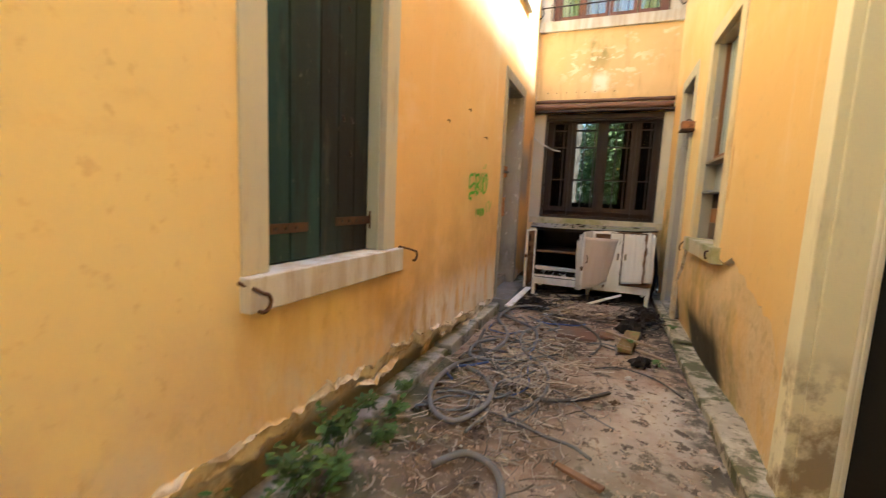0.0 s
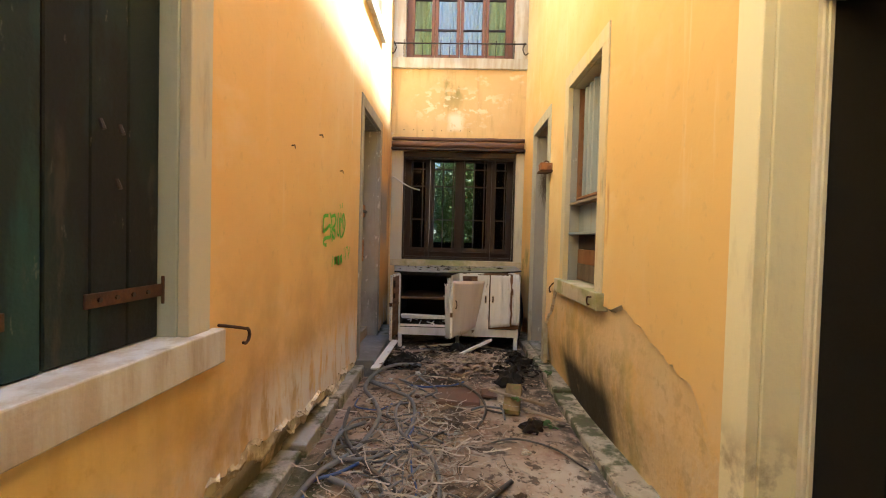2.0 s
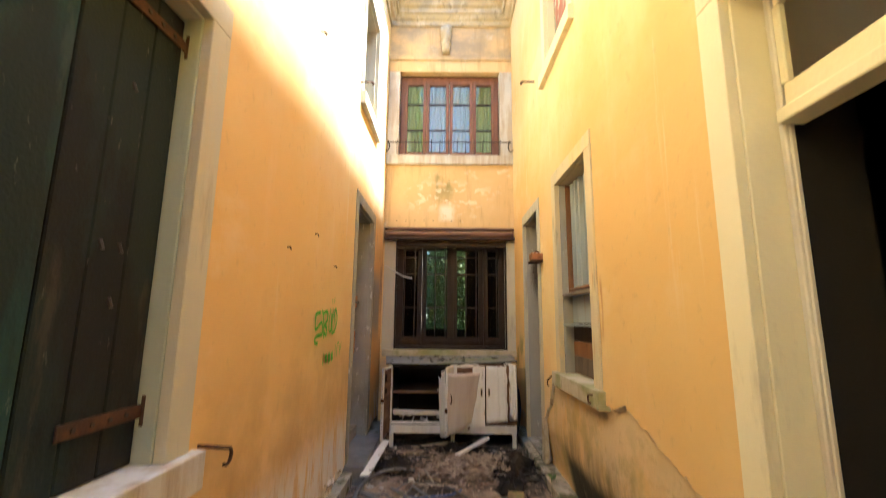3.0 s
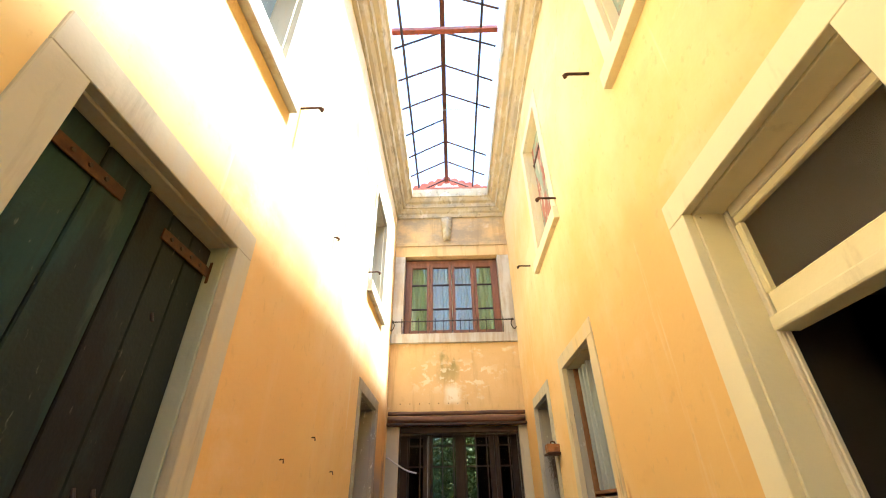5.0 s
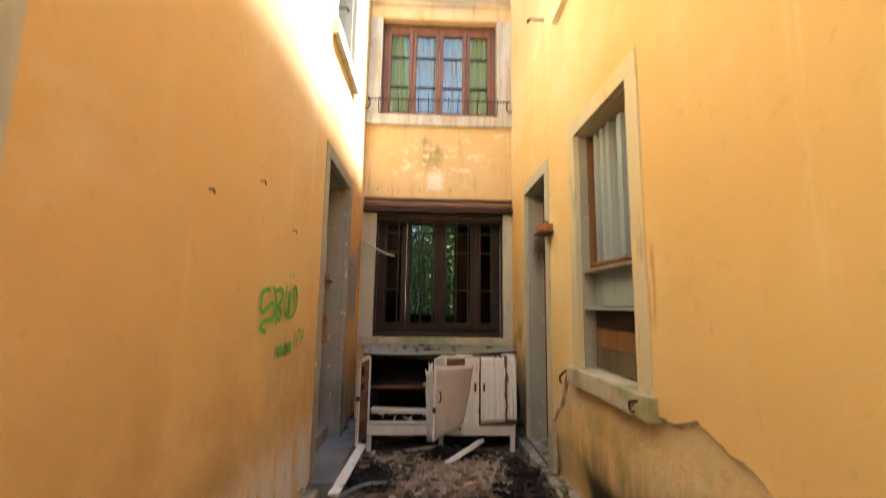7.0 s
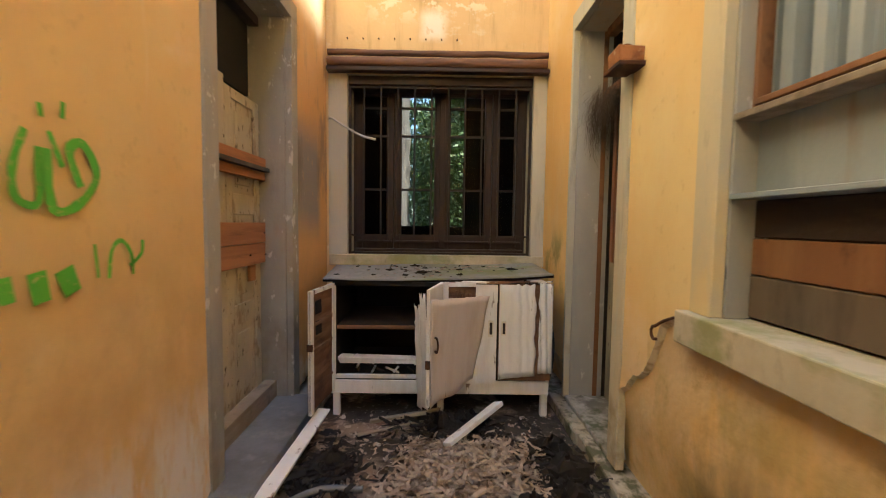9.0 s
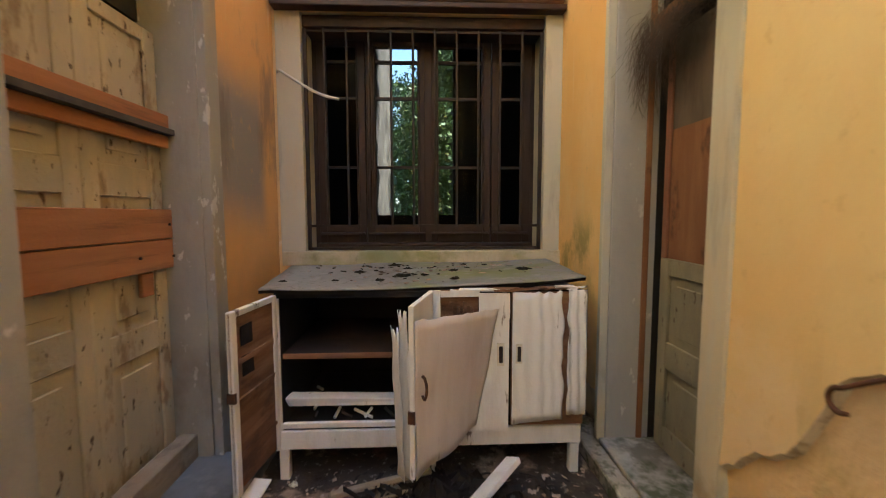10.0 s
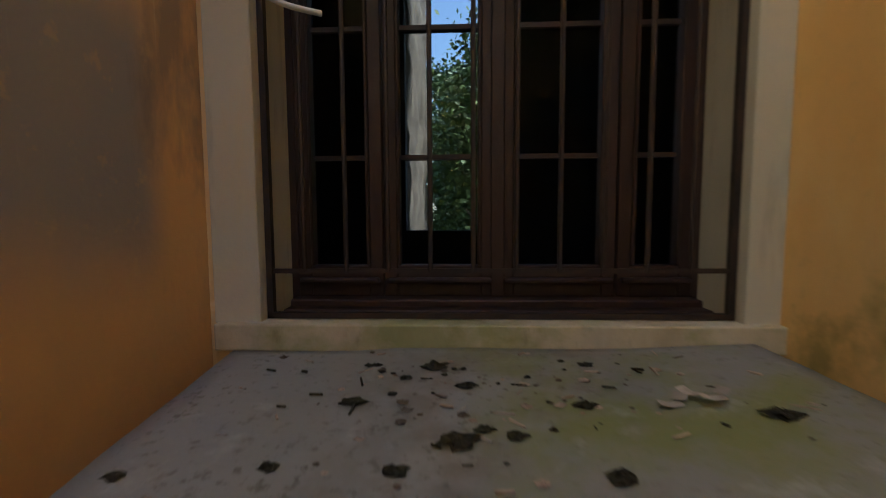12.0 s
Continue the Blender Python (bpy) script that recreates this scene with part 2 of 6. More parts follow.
worn_green = mat("worn_dark_boards", (0.005, 0.015, 0.014), [
    ((0.006, 0.014, 0.012), (4, 4, 0.8), 0.44, 0.58, 0.9),
    ((0.050, 0.042, 0.030), (9, 9, 1.6), 0.60, 0.68, 0.6),
    ((0.004, 0.004, 0.004), (4, 4, 1.4), 0.50, 0.58, 0.9),
    ((0.11, 0.10, 0.08), (40, 40, 12), 0.66, 0.72, 0.7),
], rough=0.9, bump=0.5, bscale=80)
rust = mat("rusty_iron", (0.075, 0.034, 0.02), [
    ((0.13, 0.055, 0.025), (20, 20, 20), 0.45, 0.65, 0.8),
    ((0.05, 0.03, 0.02), (9, 9, 9), 0.5, 0.7, 0.8),
], rough=0.8, bump=0.5, bscale=120, metal=0.3)
dark_iron = mat("dark_iron_bars", (0.040, 0.029, 0.025), [
    ((0.075, 0.045, 0.03), (14, 14, 14), 0.5, 0.7, 0.7)], rough=0.6, bump=0.3, bscale=120, metal=0.4)
red_iron = mat("red_oxide_iron", (0.30, 0.075, 0.045), [
    ((0.12, 0.05, 0.035), (8, 8, 8), 0.48, 0.65, 0.8)], rough=0.7, bump=0.3, metal=0.1)
brown_wood = mat("dark_brown_joinery", (0.026, 0.010, 0.0065), [
    ((0.045, 0.021, 0.014), (14, 14, 1.2), 0.46, 0.66, 0.8),
    ((0.010, 0.007, 0.006), (6, 6, 1.0), 0.5, 0.7, 0.7)], rough=0.55, bump=0.3, bscale=90)
red_brown = mat("red_brown_joinery", (0.20, 0.085, 0.05), [
    ((0.29, 0.13, 0.075), (14, 14, 1.2), 0.46, 0.66, 0.8),
    ((0.11, 0.05, 0.035), (6, 6, 1.0), 0.5, 0.7, 0.7)], rough=0.5, bump=0.25, bscale=90)
beam_wood = mat("weathered_roller_wood", (0.15, 0.075, 0.05), [
    ((0.25, 0.13, 0.085), (1.2, 14, 14), 0.46, 0.64, 0.8),
    ((0.06, 0.032, 0.024), (2, 20, 20), 0.48, 0.68, 0.8)], rough=0.7, bump=0.5, bscale=80)
cream_door = mat("cream_panelled_door_paint", (0.46, 0.40, 0.29), [
    ((0.42, 0.38, 0.30), (4, 4, 1.5), 0.44, 0.64, 0.6),
    ((0.66, 0.55, 0.36), (3, 3, 1), 0.50, 0.66, 0.7),
    ((0.38, 0.36, 0.31), (2, 2, 1), 0.42, 0.60, 0.7, [("Z", None, 1.1, 0.2)]),
    ((0.20, 0.115, 0.06), (9, 9, 4), 0.58, 0.66, 0.6),
    ((0.09, 0.055, 0.035), (34, 34, 14), 0.62, 0.66, 0.95)], rough=0.7, bump=0.4, bscale=70)
olive_door = mat("olive_grey_door_paint", (0.26, 0.235, 0.16), [
    ((0.19, 0.175, 0.13), (4, 4, 1.5), 0.44, 0.62, 0.8),
    ((0.34, 0.29, 0.19), (5, 5, 2), 0.54, 0.66, 0.6),
    ((0.08, 0.05, 0.03), (26, 26, 9), 0.62, 0.67, 0.9)], rough=0.75, bump=0.4, bscale=70)
orange_plank = mat("raw_orange_plank", (0.36, 0.155, 0.065), [
    ((0.45, 0.21, 0.09), (14, 1.2, 14), 0.46, 0.66, 0.8),
    ((0.16, 0.075, 0.04), (20, 1.5, 20), 0.56, 0.72, 0.8),
    ((0.10, 0.05, 0.03), (9, 9, 9), 0.68, 0.74, 0.8)], rough=0.75, bump=0.3, bscale=80)
old_orange = mat("dirty_orange_boards", (0.21, 0.095, 0.042), [((0.28, 0.14, 0.06), (9, 9, 1.5), 0.46, 0.66, 0.8), ((0.06, 0.03, 0.02), (7, 7, 4), 0.56, 0.66, 0.8)], rough=0.8, bump=0.4)
grey_plank = mat("greyed_plank", (0.27, 0.21, 0.15), [
    ((0.38, 0.32, 0.25), (3, 3, 12), 0.46, 0.66, 0.8),
    ((0.11, 0.08, 0.06), (6, 6, 6), 0.54, 0.72, 0.8)], rough=0.85, bump=0.5, bscale=60)
galvanised = mat("grey_painted_metal_sheet", (0.36, 0.41, 0.45), [
    ((0.24, 0.28, 0.31), (5, 5, 0.9), 0.44, 0.64, 0.8),
    ((0.30, 0.22, 0.13), (9, 9, 1.2), 0.62, 0.74, 0.6)], rough=0.5, bump=0.15, bscale=70, metal=0.2)
white_paint = mat("aged_white_paint", (0.74, 0.68, 0.58), [
    ((0.62, 0.54, 0.43), (5, 5, 2), 0.46, 0.66, 0.7),
    ((0.30, 0.20, 0.13), (9, 9, 9), 0.66, 0.72, 0.9)], rough=0.6, bump=0.25, bscale=70)
cab_white = mat("peeling_white_cabinet_paint", (0.82, 0.80, 0.79), [
    ((0.60, 0.56, 0.53), (6, 6, 1.2), 0.50, 0.68, 0.7),
    ((0.80, 0.77, 0.74), (3, 3, 1.5), 0.52, 0.68, 0.7),
    ((0.14, 0.085, 0.055), (14, 14, 3), 0.61, 0.66, 0.9)], rough=0.7, bump=0.35, bscale=60)
veneer = mat("stained_pale_veneer", (0.79, 0.76, 0.74), [
    ((0.62, 0.53, 0.46), (5, 5, 1.0), 0.50, 0.68, 0.7),
    ((0.76, 0.73, 0.69), (10, 10, 1.0), 0.52, 0.70, 0.6),
    ((0.30, 0.20, 0.13), (20, 20, 20), 0.68, 0.74, 0.6)], rough=0.75, bump=0.3, bscale=60)
pink_veneer = mat("pinkish_bare_veneer", (0.70, 0.61, 0.55), [
    ((0.58, 0.47, 0.40), (4, 4, 0.9), 0.48, 0.66, 0.7),
    ((0.76, 0.69, 0.64), (10, 10, 1.0), 0.52, 0.70, 0.6),
    ((0.26, 0.16, 0.10), (16, 16, 6), 0.66, 0.72, 0.7)], rough=0.8, bump=0.3, bscale=60)
raw_ply = mat("delaminated_brown_plywood", (0.16, 0.08, 0.042), [
    ((0.28, 0.165, 0.10), (2, 2, 18), 0.46, 0.64, 0.8),
    ((0.08, 0.04, 0.025), (5, 5, 9), 0.52, 0.68, 0.9)], rough=0.85, bump=0.6, bscale=50)
shelf_wood = mat("dark_chipboard", (0.040, 0.024, 0.018), [((0.085, 0.050, 0.034), (3, 3, 14), 0.5, 0.66, 0.8)], bump=0.4)
# Near-black base carries the shade inside the cabinet.
inside_cab = mat("cabinet_inside_shade", (0.008, 0.0055, 0.0045), [
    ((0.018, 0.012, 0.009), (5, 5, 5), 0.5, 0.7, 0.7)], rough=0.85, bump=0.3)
top_sheet = mat("dirty_laminate_top", (0.27, 0.265, 0.25), [
    ((0.15, 0.125, 0.095), (3.5, 3.5, 3.5), 0.46, 0.58, 0.7, [("X", 0.6, 1.3, 0.15)]),
    ((0.09, 0.075, 0.055), (38, 38, 38), 0.56, 0.66, 0.75),
    ((0.24, 0.24, 0.22), (3, 3, 3), 0.44, 0.64, 0.8),
    ((0.20, 0.22, 0.06), (2.2, 2.2, 2.2), 0.46, 0.60, 0.85, [("X", 0.85, 1.75, 0.15)]),
    ((0.42, 0.41, 0.38), (7, 7, 7), 0.6, 0.72, 0.6)], rough=0.55, bump=0.2, bscale=60)
dirt = mat("trodden_earth_and_mortar", (0.24, 0.17, 0.125), [
    ((0.42, 0.33, 0.265), (1.5, 1.5, 1.5), 0.44, 0.60, 0.8),
    ((0.46, 0.41, 0.35), (0.9, 0.9, 0.9), 0.48, 0.60, 0.8, [("X", 1.1, None, 0.15)]),
    ((0.050, 0.036, 0.028), (3.2, 3.2, 3.2), 0.56, 0.62, 0.85),
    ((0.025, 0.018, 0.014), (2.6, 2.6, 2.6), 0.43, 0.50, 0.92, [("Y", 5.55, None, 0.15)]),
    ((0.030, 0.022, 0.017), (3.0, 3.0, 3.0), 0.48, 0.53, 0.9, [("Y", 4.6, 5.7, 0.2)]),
    ((0.050, 0.034, 0.024), (11, 11, 11), 0.57, 0.62, 0.85),
    ((0.24, 0.12, 0.08), (5, 5, 5), 0.58, 0.68, 0.6),
    ((0.10, 0.13, 0.045), (4, 4, 4), 0.56, 0.66, 0.7, [("Y", None, 3.0, 0.3), ("X", None, 0.6, 0.15)]),
    ((0.085, 0.066, 0.05), (2.2, 2.2, 2.2), 0.44, 0.58, 0.7, [("Y", None, 3.3, 0.4), ("X", None, 1.05, 0.15)]),
    ((0.05, 0.06, 0.025), (5, 5, 5), 0.36, 0.52, 0.9, [("X", None, 0.32, 0.08), ("Y", None, 3.6, 0.3)]),
    ((0.045, 0.04, 0.03), (9, 9, 9), 0.40, 0.56, 0.85, [("X", 1.66, None, 0.05)]),
    ((0.15, 0.13, 0.085), (2.4, 2.4, 2.4), 0.42, 0.56, 0.75, [("Y", None, 2.6, 0.4), ("X", 0.9, None, 0.15)]),
    ((0.52, 0.47, 0.41), (30, 30, 30), 0.60, 0.70, 0.6)], bump=0.9, bscale=70, coarse=0.6)
kerb_stone = mat("mossy_kerb_stone", (0.34, 0.32, 0.28), [
    ((0.12, 0.105, 0.08), (4, 4, 4), 0.50, 0.62, 0.8),
    ((0.07, 0.08, 0.03), (6, 6, 6), 0.50, 0.62, 0.9),
    ((0.46, 0.43, 0.38), (9, 9, 9), 0.54, 0.64, 0.75)], bump=0.6, bscale=50, coarse=0.3)
slate_wet = mat("smooth_blue_grey_slab", (0.20, 0.205, 0.215), [
    ((0.11, 0.105, 0.10), (3, 3, 3), 0.46, 0.62, 0.7),
    ((0.30, 0.29, 0.28), (8, 8, 8), 0.56, 0.68, 0.6)], rough=0.5, bump=0.3, bscale=40, coarse=0.1)
sandy_kerb = mat("sandy_mossy_cement", (0.36, 0.32, 0.25), [
    ((0.50, 0.45, 0.36), (6, 6, 6), 0.46, 0.60, 0.8),
    ((0.07, 0.08, 0.03), (5, 5, 5), 0.50, 0.58, 0.9),
    ((0.12, 0.10, 0.07), (17, 17, 17), 0.55, 0.63, 0.8)], bump=0.8, bscale=50, coarse=0.5)
mossy_board = mat("mossy_yellow_board", (0.24, 0.165, 0.07), [
    ((0.13, 0.085, 0.04), (12, 3, 12), 0.46, 0.62, 0.8),
    ((0.13, 0.17, 0.04), (9, 9, 9), 0.56, 0.64, 0.7)], bump=0.5)
hose_grey = mat("grey_rubber_hose", (0.135, 0.14, 0.155), [
    ((0.25, 0.245, 0.24), (9, 9, 9), 0.50, 0.68, 0.7)], rough=0.6, bump=0.2)
hose_dark = mat("dark_rubber_hose", (0.065, 0.062, 0.06), [
    ((0.14, 0.13, 0.12), (9, 9, 9), 0.5, 0.7, 0.7)], rough=0.6, bump=0.2)
cable_blue = mat("blue_cable_sheath", (0.05, 0.09, 0.26), rough=0.5, bump=0)
straw = mat("stripped_cable_shreds", (0.34, 0.30, 0.26), [
    ((0.16, 0.13, 0.11), (20, 20, 20), 0.5, 0.68, 0.7)], rough=0.85, bump=0.2, spread=0.75)
fibre = mat("dry_leaf_litter", (0.42, 0.33, 0.265), [
    ((0.16, 0.10, 0.065), (12, 12, 12), 0.48, 0.66, 0.7)], rough=0.95, bump=0.3, spread=0.45)
# Black of the charred litter, also used for painted shade on the cabinet.
soot_and_shade = mat("charred_rag_and_shade", (0.013, 0.010, 0.009), [
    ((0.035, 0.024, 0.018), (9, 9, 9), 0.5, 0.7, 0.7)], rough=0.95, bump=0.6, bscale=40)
leaf_green = mat("fresh_leaf", (0.055, 0.12, 0.025), [
    ((0.09, 0.165, 0.04), (9, 9, 9), 0.46, 0.66, 0.7)], rough=0.6, bump=0.1, spread=0.4)
tree_leaf = mat("garden_foliage", (0.075, 0.12, 0.02), [
    ((0.13, 0.18, 0.03), (2, 2, 2), 0.46, 0.66, 0.7)], rough=0.6, bump=0, spread=0.5)
bark = mat("tree_bark", (0.13, 0.10, 0.075), [((0.06, 0.05, 0.04), (8, 8, 2), 0.46, 0.66, 0.8)], bump=0.6, bscale=20)
brick_mat = mat("red_brown_brick", (0.15, 0.105, 0.065), [
    ((0.13, 0.075, 0.055), (9, 9, 9), 0.46, 0.66, 0.8)], bump=0.5, bscale=60)
tile_mat = mat("broken_red_floor_tile", (0.13, 0.065, 0.045), [
    ((0.12, 0.085, 0.065), (5, 5, 5), 0.46, 0.62, 0.8)], rough=0.6, bump=0.2)
roof_tile = mat("red_roof_tile", (0.42, 0.13, 0.07), [((0.28, 0.10, 0.06), (6, 6, 6), 0.46, 0.66, 0.8)], bump=0.3, spread=0.2)
green_paint = mat("green_spray_paint", (0.13, 0.50, 0.04), [(OCHRE, (60, 60, 60), 0.58, 0.68, 0.7)], rough=0.7, bump=0.2)
# Near-black bases put the darkness of the unlit rooms into the colour.
room_wall = mat("room_wall_shade_black", (0.020, 0.016, 0.013), [((0.013, 0.011, 0.009), (2, 2, 2), 0.46, 0.66, 0.7)], bump=0.2)
room_shade = mat("room_shade_black", (0.016, 0.0125, 0.010), [((0.010, 0.008, 0.007), (3, 3, 3), 0.46, 0.66, 0.7)], bump=0.2)
peel_paint = mat("peeling_green_and_red_shutter", (0.30, 0.38, 0.30), [
    ((0.38, 0.13, 0.09), (6, 6, 3), 0.46, 0.54, 0.9),
    ((0.62, 0.56, 0.44), (9, 9, 5), 0.55, 0.62, 0.8),
    ((0.15, 0.10, 0.07), (12, 12, 3), 0.60, 0.70, 0.7)], rough=0.8, bump=0.5)
cornice_mat = mat("weathered_cornice_stucco", (0.56, 0.46, 0.28), [
    ((0.42, 0.37, 0.29), (4, 2, 4), 0.46, 0.64, 0.8),
    ((0.70, 0.64, 0.50), (6, 3, 6), 0.52, 0.66, 0.8),
    ((0.24, 0.19, 0.12), (12, 4, 12), 0.56, 0.70, 0.7)], bump=0.6, bscale=40, coarse=0.4)
white_wall = mat("sunlit_garden_wall", (0.18, 0.145, 0.105), [((0.10, 0.075, 0.055), (5, 5, 2), 0.46, 0.54, 0.9)], bump=0.8, bscale=20, coarse=0.3)
grass_mat = mat("garden_ground", (0.09, 0.10, 0.04), [((0.16, 0.13, 0.08), (1, 1, 1), 0.46, 0.66, 0.8)], bump=0.4, bscale=10)
web = mat("dusty_cobweb_rag", (0.12, 0.09, 0.07), [((0.07, 0.052, 0.04), (9, 9, 5), 0.46, 0.66, 0.7)], rough=1.0, bump=0.5)
wire_white = mat("white_cable", (0.55, 0.55, 0.54), rough=0.5, bump=0)
rust_brick = mat("rust_stained_block", (0.36, 0.155, 0.06), [((0.18, 0.075, 0.035), (14, 14, 14), 0.46, 0.64, 0.8),
    ((0.60, 0.46, 0.30), (20, 20, 20), 0.6, 0.7, 0.7)], bump=0.6)
bucket_white = mat("white_enamel", (0.70, 0.68, 0.64), rough=0.4, bump=0)
teal = mat("dark_blue_plastic", (0.02, 0.035, 0.045), rough=0.5, bump=0)


def glass_mat(name, tint, rough=0.02, ior=1.45):
    m = bpy.data.materials.new(name)
    m.use_nodes = True
    nt = m.node_tree
    b = nt.nodes["Principled BSDF"]
    b.inputs["Base Color"].default_value = (*tint, 1)
    b.inputs["Transmission Weight"].default_value = 1.0
    b.inputs["Roughness"].default_value = rough
    b.inputs["IOR"].default_value = ior
    return m


clear_glass = glass_mat("window_glass", (0.85, 0.88, 0.86))
# Dark tint added to dim the sunlit garden behind; low IOR cuts reflections.
dimming_glass = glass_mat("dimming_window_glass", (0.30, 0.31, 0.30), 0.0, 1.12)


def cloth_mat(name, base, fold):
    """Thin cloth: half of the light is scattered back, half goes through."""
    m = mat(name, base, [(fold, (8, 8, 0.6), 0.46, 0.66, 0.7)], rough=0.9, bump=0.1)
    nt = m.node_tree
    b = nt.nodes["Principled BSDF"]
    tl = nt.nodes.new("ShaderNodeBsdfTranslucent")
    nt.links.new(b.inputs["Base Color"].links[0].from_socket, tl.inputs["Color"])
    mx = nt.nodes.new("ShaderNodeMixShader")
    mx.inputs[0].default_value = 0.55
    nt.links.new(b.outputs[0], mx.inputs[1])
    nt.links.new(tl.outputs[0], mx.inputs[2])
    nt.links.new(mx.outputs[0], nt.nodes["Material Output"].inputs["Surface"])
    return m


curtain_green = cloth_mat("pale_green_curtain", (0.66, 0.74, 0.36), (0.76, 0.80, 0.50))
curtain_white = cloth_mat("sheer_white_curtain", (0.84, 0.84, 0.80), (0.70, 0.72, 0.66))
frosted = glass_mat("frosted_glass", (0.42, 0.35, 0.27), 0.6)
ripple = frosted.node_tree.nodes.new("ShaderNodeTexNoise")
ripple.inputs["Scale"].default_value = 180.0
ripple_bump = frosted.node_tree.nodes.new("ShaderNodeBump")
ripple_bump.inputs["Strength"].default_value = 0.8
ripple_bump.inputs["Distance"].default_value = 0.004
frosted.node_tree.links.new(ripple.outputs[0], ripple_bump.inputs["Height"])
frosted.node_tree.links.new(ripple_bump.outputs[0], frosted.node_tree.nodes["Principled BSDF"].inputs["Normal"])


# ---- mesh helpers ----
def XL(y):
    return -0.10 + 0.10 * min(1, max(0, (y - 1.0) / 3.0))


def XR(y):
    return 1.915 - 0.06 * min(1, max(0, (y - 2.6) / 1.6))


BACK = 7.0


def on_left(u, z, d):
    return Vector((XL(u) + d, u, z))


def on_right(u, z, d):
    return Vector((XR(u) - d, u, z))


def on_back(u, z, d):
    return Vector((u, BACK - d, z))


def on_front(u, z, d):
    return Vector((u, -3.0 + d, z))


def plain(x, y, z):
    return Vector((x, y, z))


class MB:
    """Collects vertices and faces of one mesh."""

    def __init__(self):
        self.v, self.f = [], []

    def quad(self, a, b, c, d):
        n = len(self.v)
        self.v += [a, b, c, d]
        self.f.append((n, n + 1, n + 2, n + 3))
        return self

    def box(self, p0, p1, place=plain, jit=0.0):
        """A box between two corners in the coordinates of place: (x, y, z) or (u, z, d)."""
        n = len(self.v)
        for k in range(8):
            c = [(p0, p1)[(k >> i) & 1][i] for i in range(3)]
            w = Vector(place(*c))
            if jit:
                w += Vector((random.uniform(-jit, jit), random.uniform(-jit, jit), random.uniform(-jit, jit)))
            self.v.append(w)
        for q in ((0, 2, 3, 1), (4, 5, 7, 6), (0, 1, 5, 4), (2, 6, 7, 3), (0, 4, 6, 2), (1, 3, 7, 5)):
            self.f.append(tuple(n + i for i in q))
        return self

    def tube(self, pts, r, sides=8, taper=1.0):
        pts = [Vector(p) for p in pts]
        n0 = len(self.v)
        up = Vector((0.13, 0.21, 0.97))
        for i, p in enumerate(pts):
            t = (pts[min(i + 1, len(pts) - 1)] - pts[max(i - 1, 0)]).normalized()
            a = t.cross(up)
            if a.length < 1e-3:
                a = t.cross(Vector((1, 0, 0)))
            a.normalize()
            b = t.cross(a)
            rr = r * (1 + (taper - 1) * i / max(1, len(pts) - 1))
            for k in range(sides):
                th = 2 * math.pi * k / sides
                self.v.append(p + a * (rr * math.cos(th)) + b * (rr * math.sin(th)))
        for i in range(len(pts) - 1):
            for k in range(sides):
                k2 = (k + 1) % sides
                q = n0 + i * sides
                self.f.append((q + k, q + k2, q + sides + k2, q + sides + k))
        self.f.append(tuple(n0 + k for k in range(sides))[::-1])
        e = n0 + (len(pts) - 1) * sides
        self.f.append(tuple(e + k for k in range(sides)))
        return self

    def ribbon(self, pts, half, side, lift=Vector((0, 0, 0))):
        """A flat strip along pts, widened along the vector side."""
        n0 = len(self.v)
        for p in pts:
            self.v += [Vector(p) + lift - side * half, Vector(p) + lift + side * half]
        for i in range(len(pts) - 1):
            q = n0 + 2 * i
            self.f.append((q, q + 1, q + 3, q + 2))
        return self

    def grid(self, fn, nu, nv):
        n0 = len(self.v)
        for i in range(nu + 1):
            for j in range(nv + 1):
                self.v.append(Vector(fn(i / nu, j / nv)))
        for i in range(nu):
            for j in range(nv):
                q = n0 + i * (nv + 1) + j
                self.f.append((q, q + nv + 1, q + nv + 2, q + 1))
        return self

    def make(self, name, material, parent=None, label="", bevel=0.0, smooth=False, thick=0.0, seg=1):
        me = bpy.data.meshes.new(name)
        me.from_pydata([tuple(p) for p in self.v], [], self.f)
        bm = bmesh.new()
        bm.from_mesh(me)
        if thick:
            bmesh.ops.remove_doubles(bm, verts=bm.verts, dist=1e-5)
            bmesh.ops.recalc_face_normals(bm, faces=bm.faces)
            bmesh.ops.solidify(bm, geom=bm.faces[:], thickness=thick)
        bmesh.ops.recalc_face_normals(bm, faces=bm.faces)
        if bevel:
            bmesh.ops.bevel(bm, geom=bm.edges[:], offset=bevel, segments=seg, affect="EDGES", profile=0.5)
        bm.to_mesh(me)
        bm.free()
        if smooth:
            for p in me.polygons:
                p.use_smooth = True
        me.materials.append(material)
        ob = new(name, me)
        if parent is not None:
            ob.parent = parent
        if label:
            ob["label"] = label
        return ob


def empty(name, label, category, group="", kind=""):
    return tagged(new(name), label, category, group, kind)


def bezier(pts, per=8):
    """A smooth line through the points (Catmull-Rom)."""
    pts = [Vector(p) for p in pts]
    out = []
    for i in range(len(pts) - 1):
        p0, p1, p2, p3 = pts[max(i - 1, 0)], pts[i], pts[i + 1], pts[min(i + 2, len(pts) - 1)]
        for k in range(per):
            t = k / per
            out.append(0.5 * ((2 * p1) + (p2 - p0) * t + (2 * p0 - 5 * p1 + 4 * p2 - p3) * t * t + (3 * p1 - p0 - 3 * p2 + p3) * t ** 3))
    out.append(pts[-1])
    return out


def interp(x, xs, ys):
    return float(np.interp(x, xs, ys))


def nz(x, y, z=0.0):
    return noise.noise(Vector((x, y, z)))


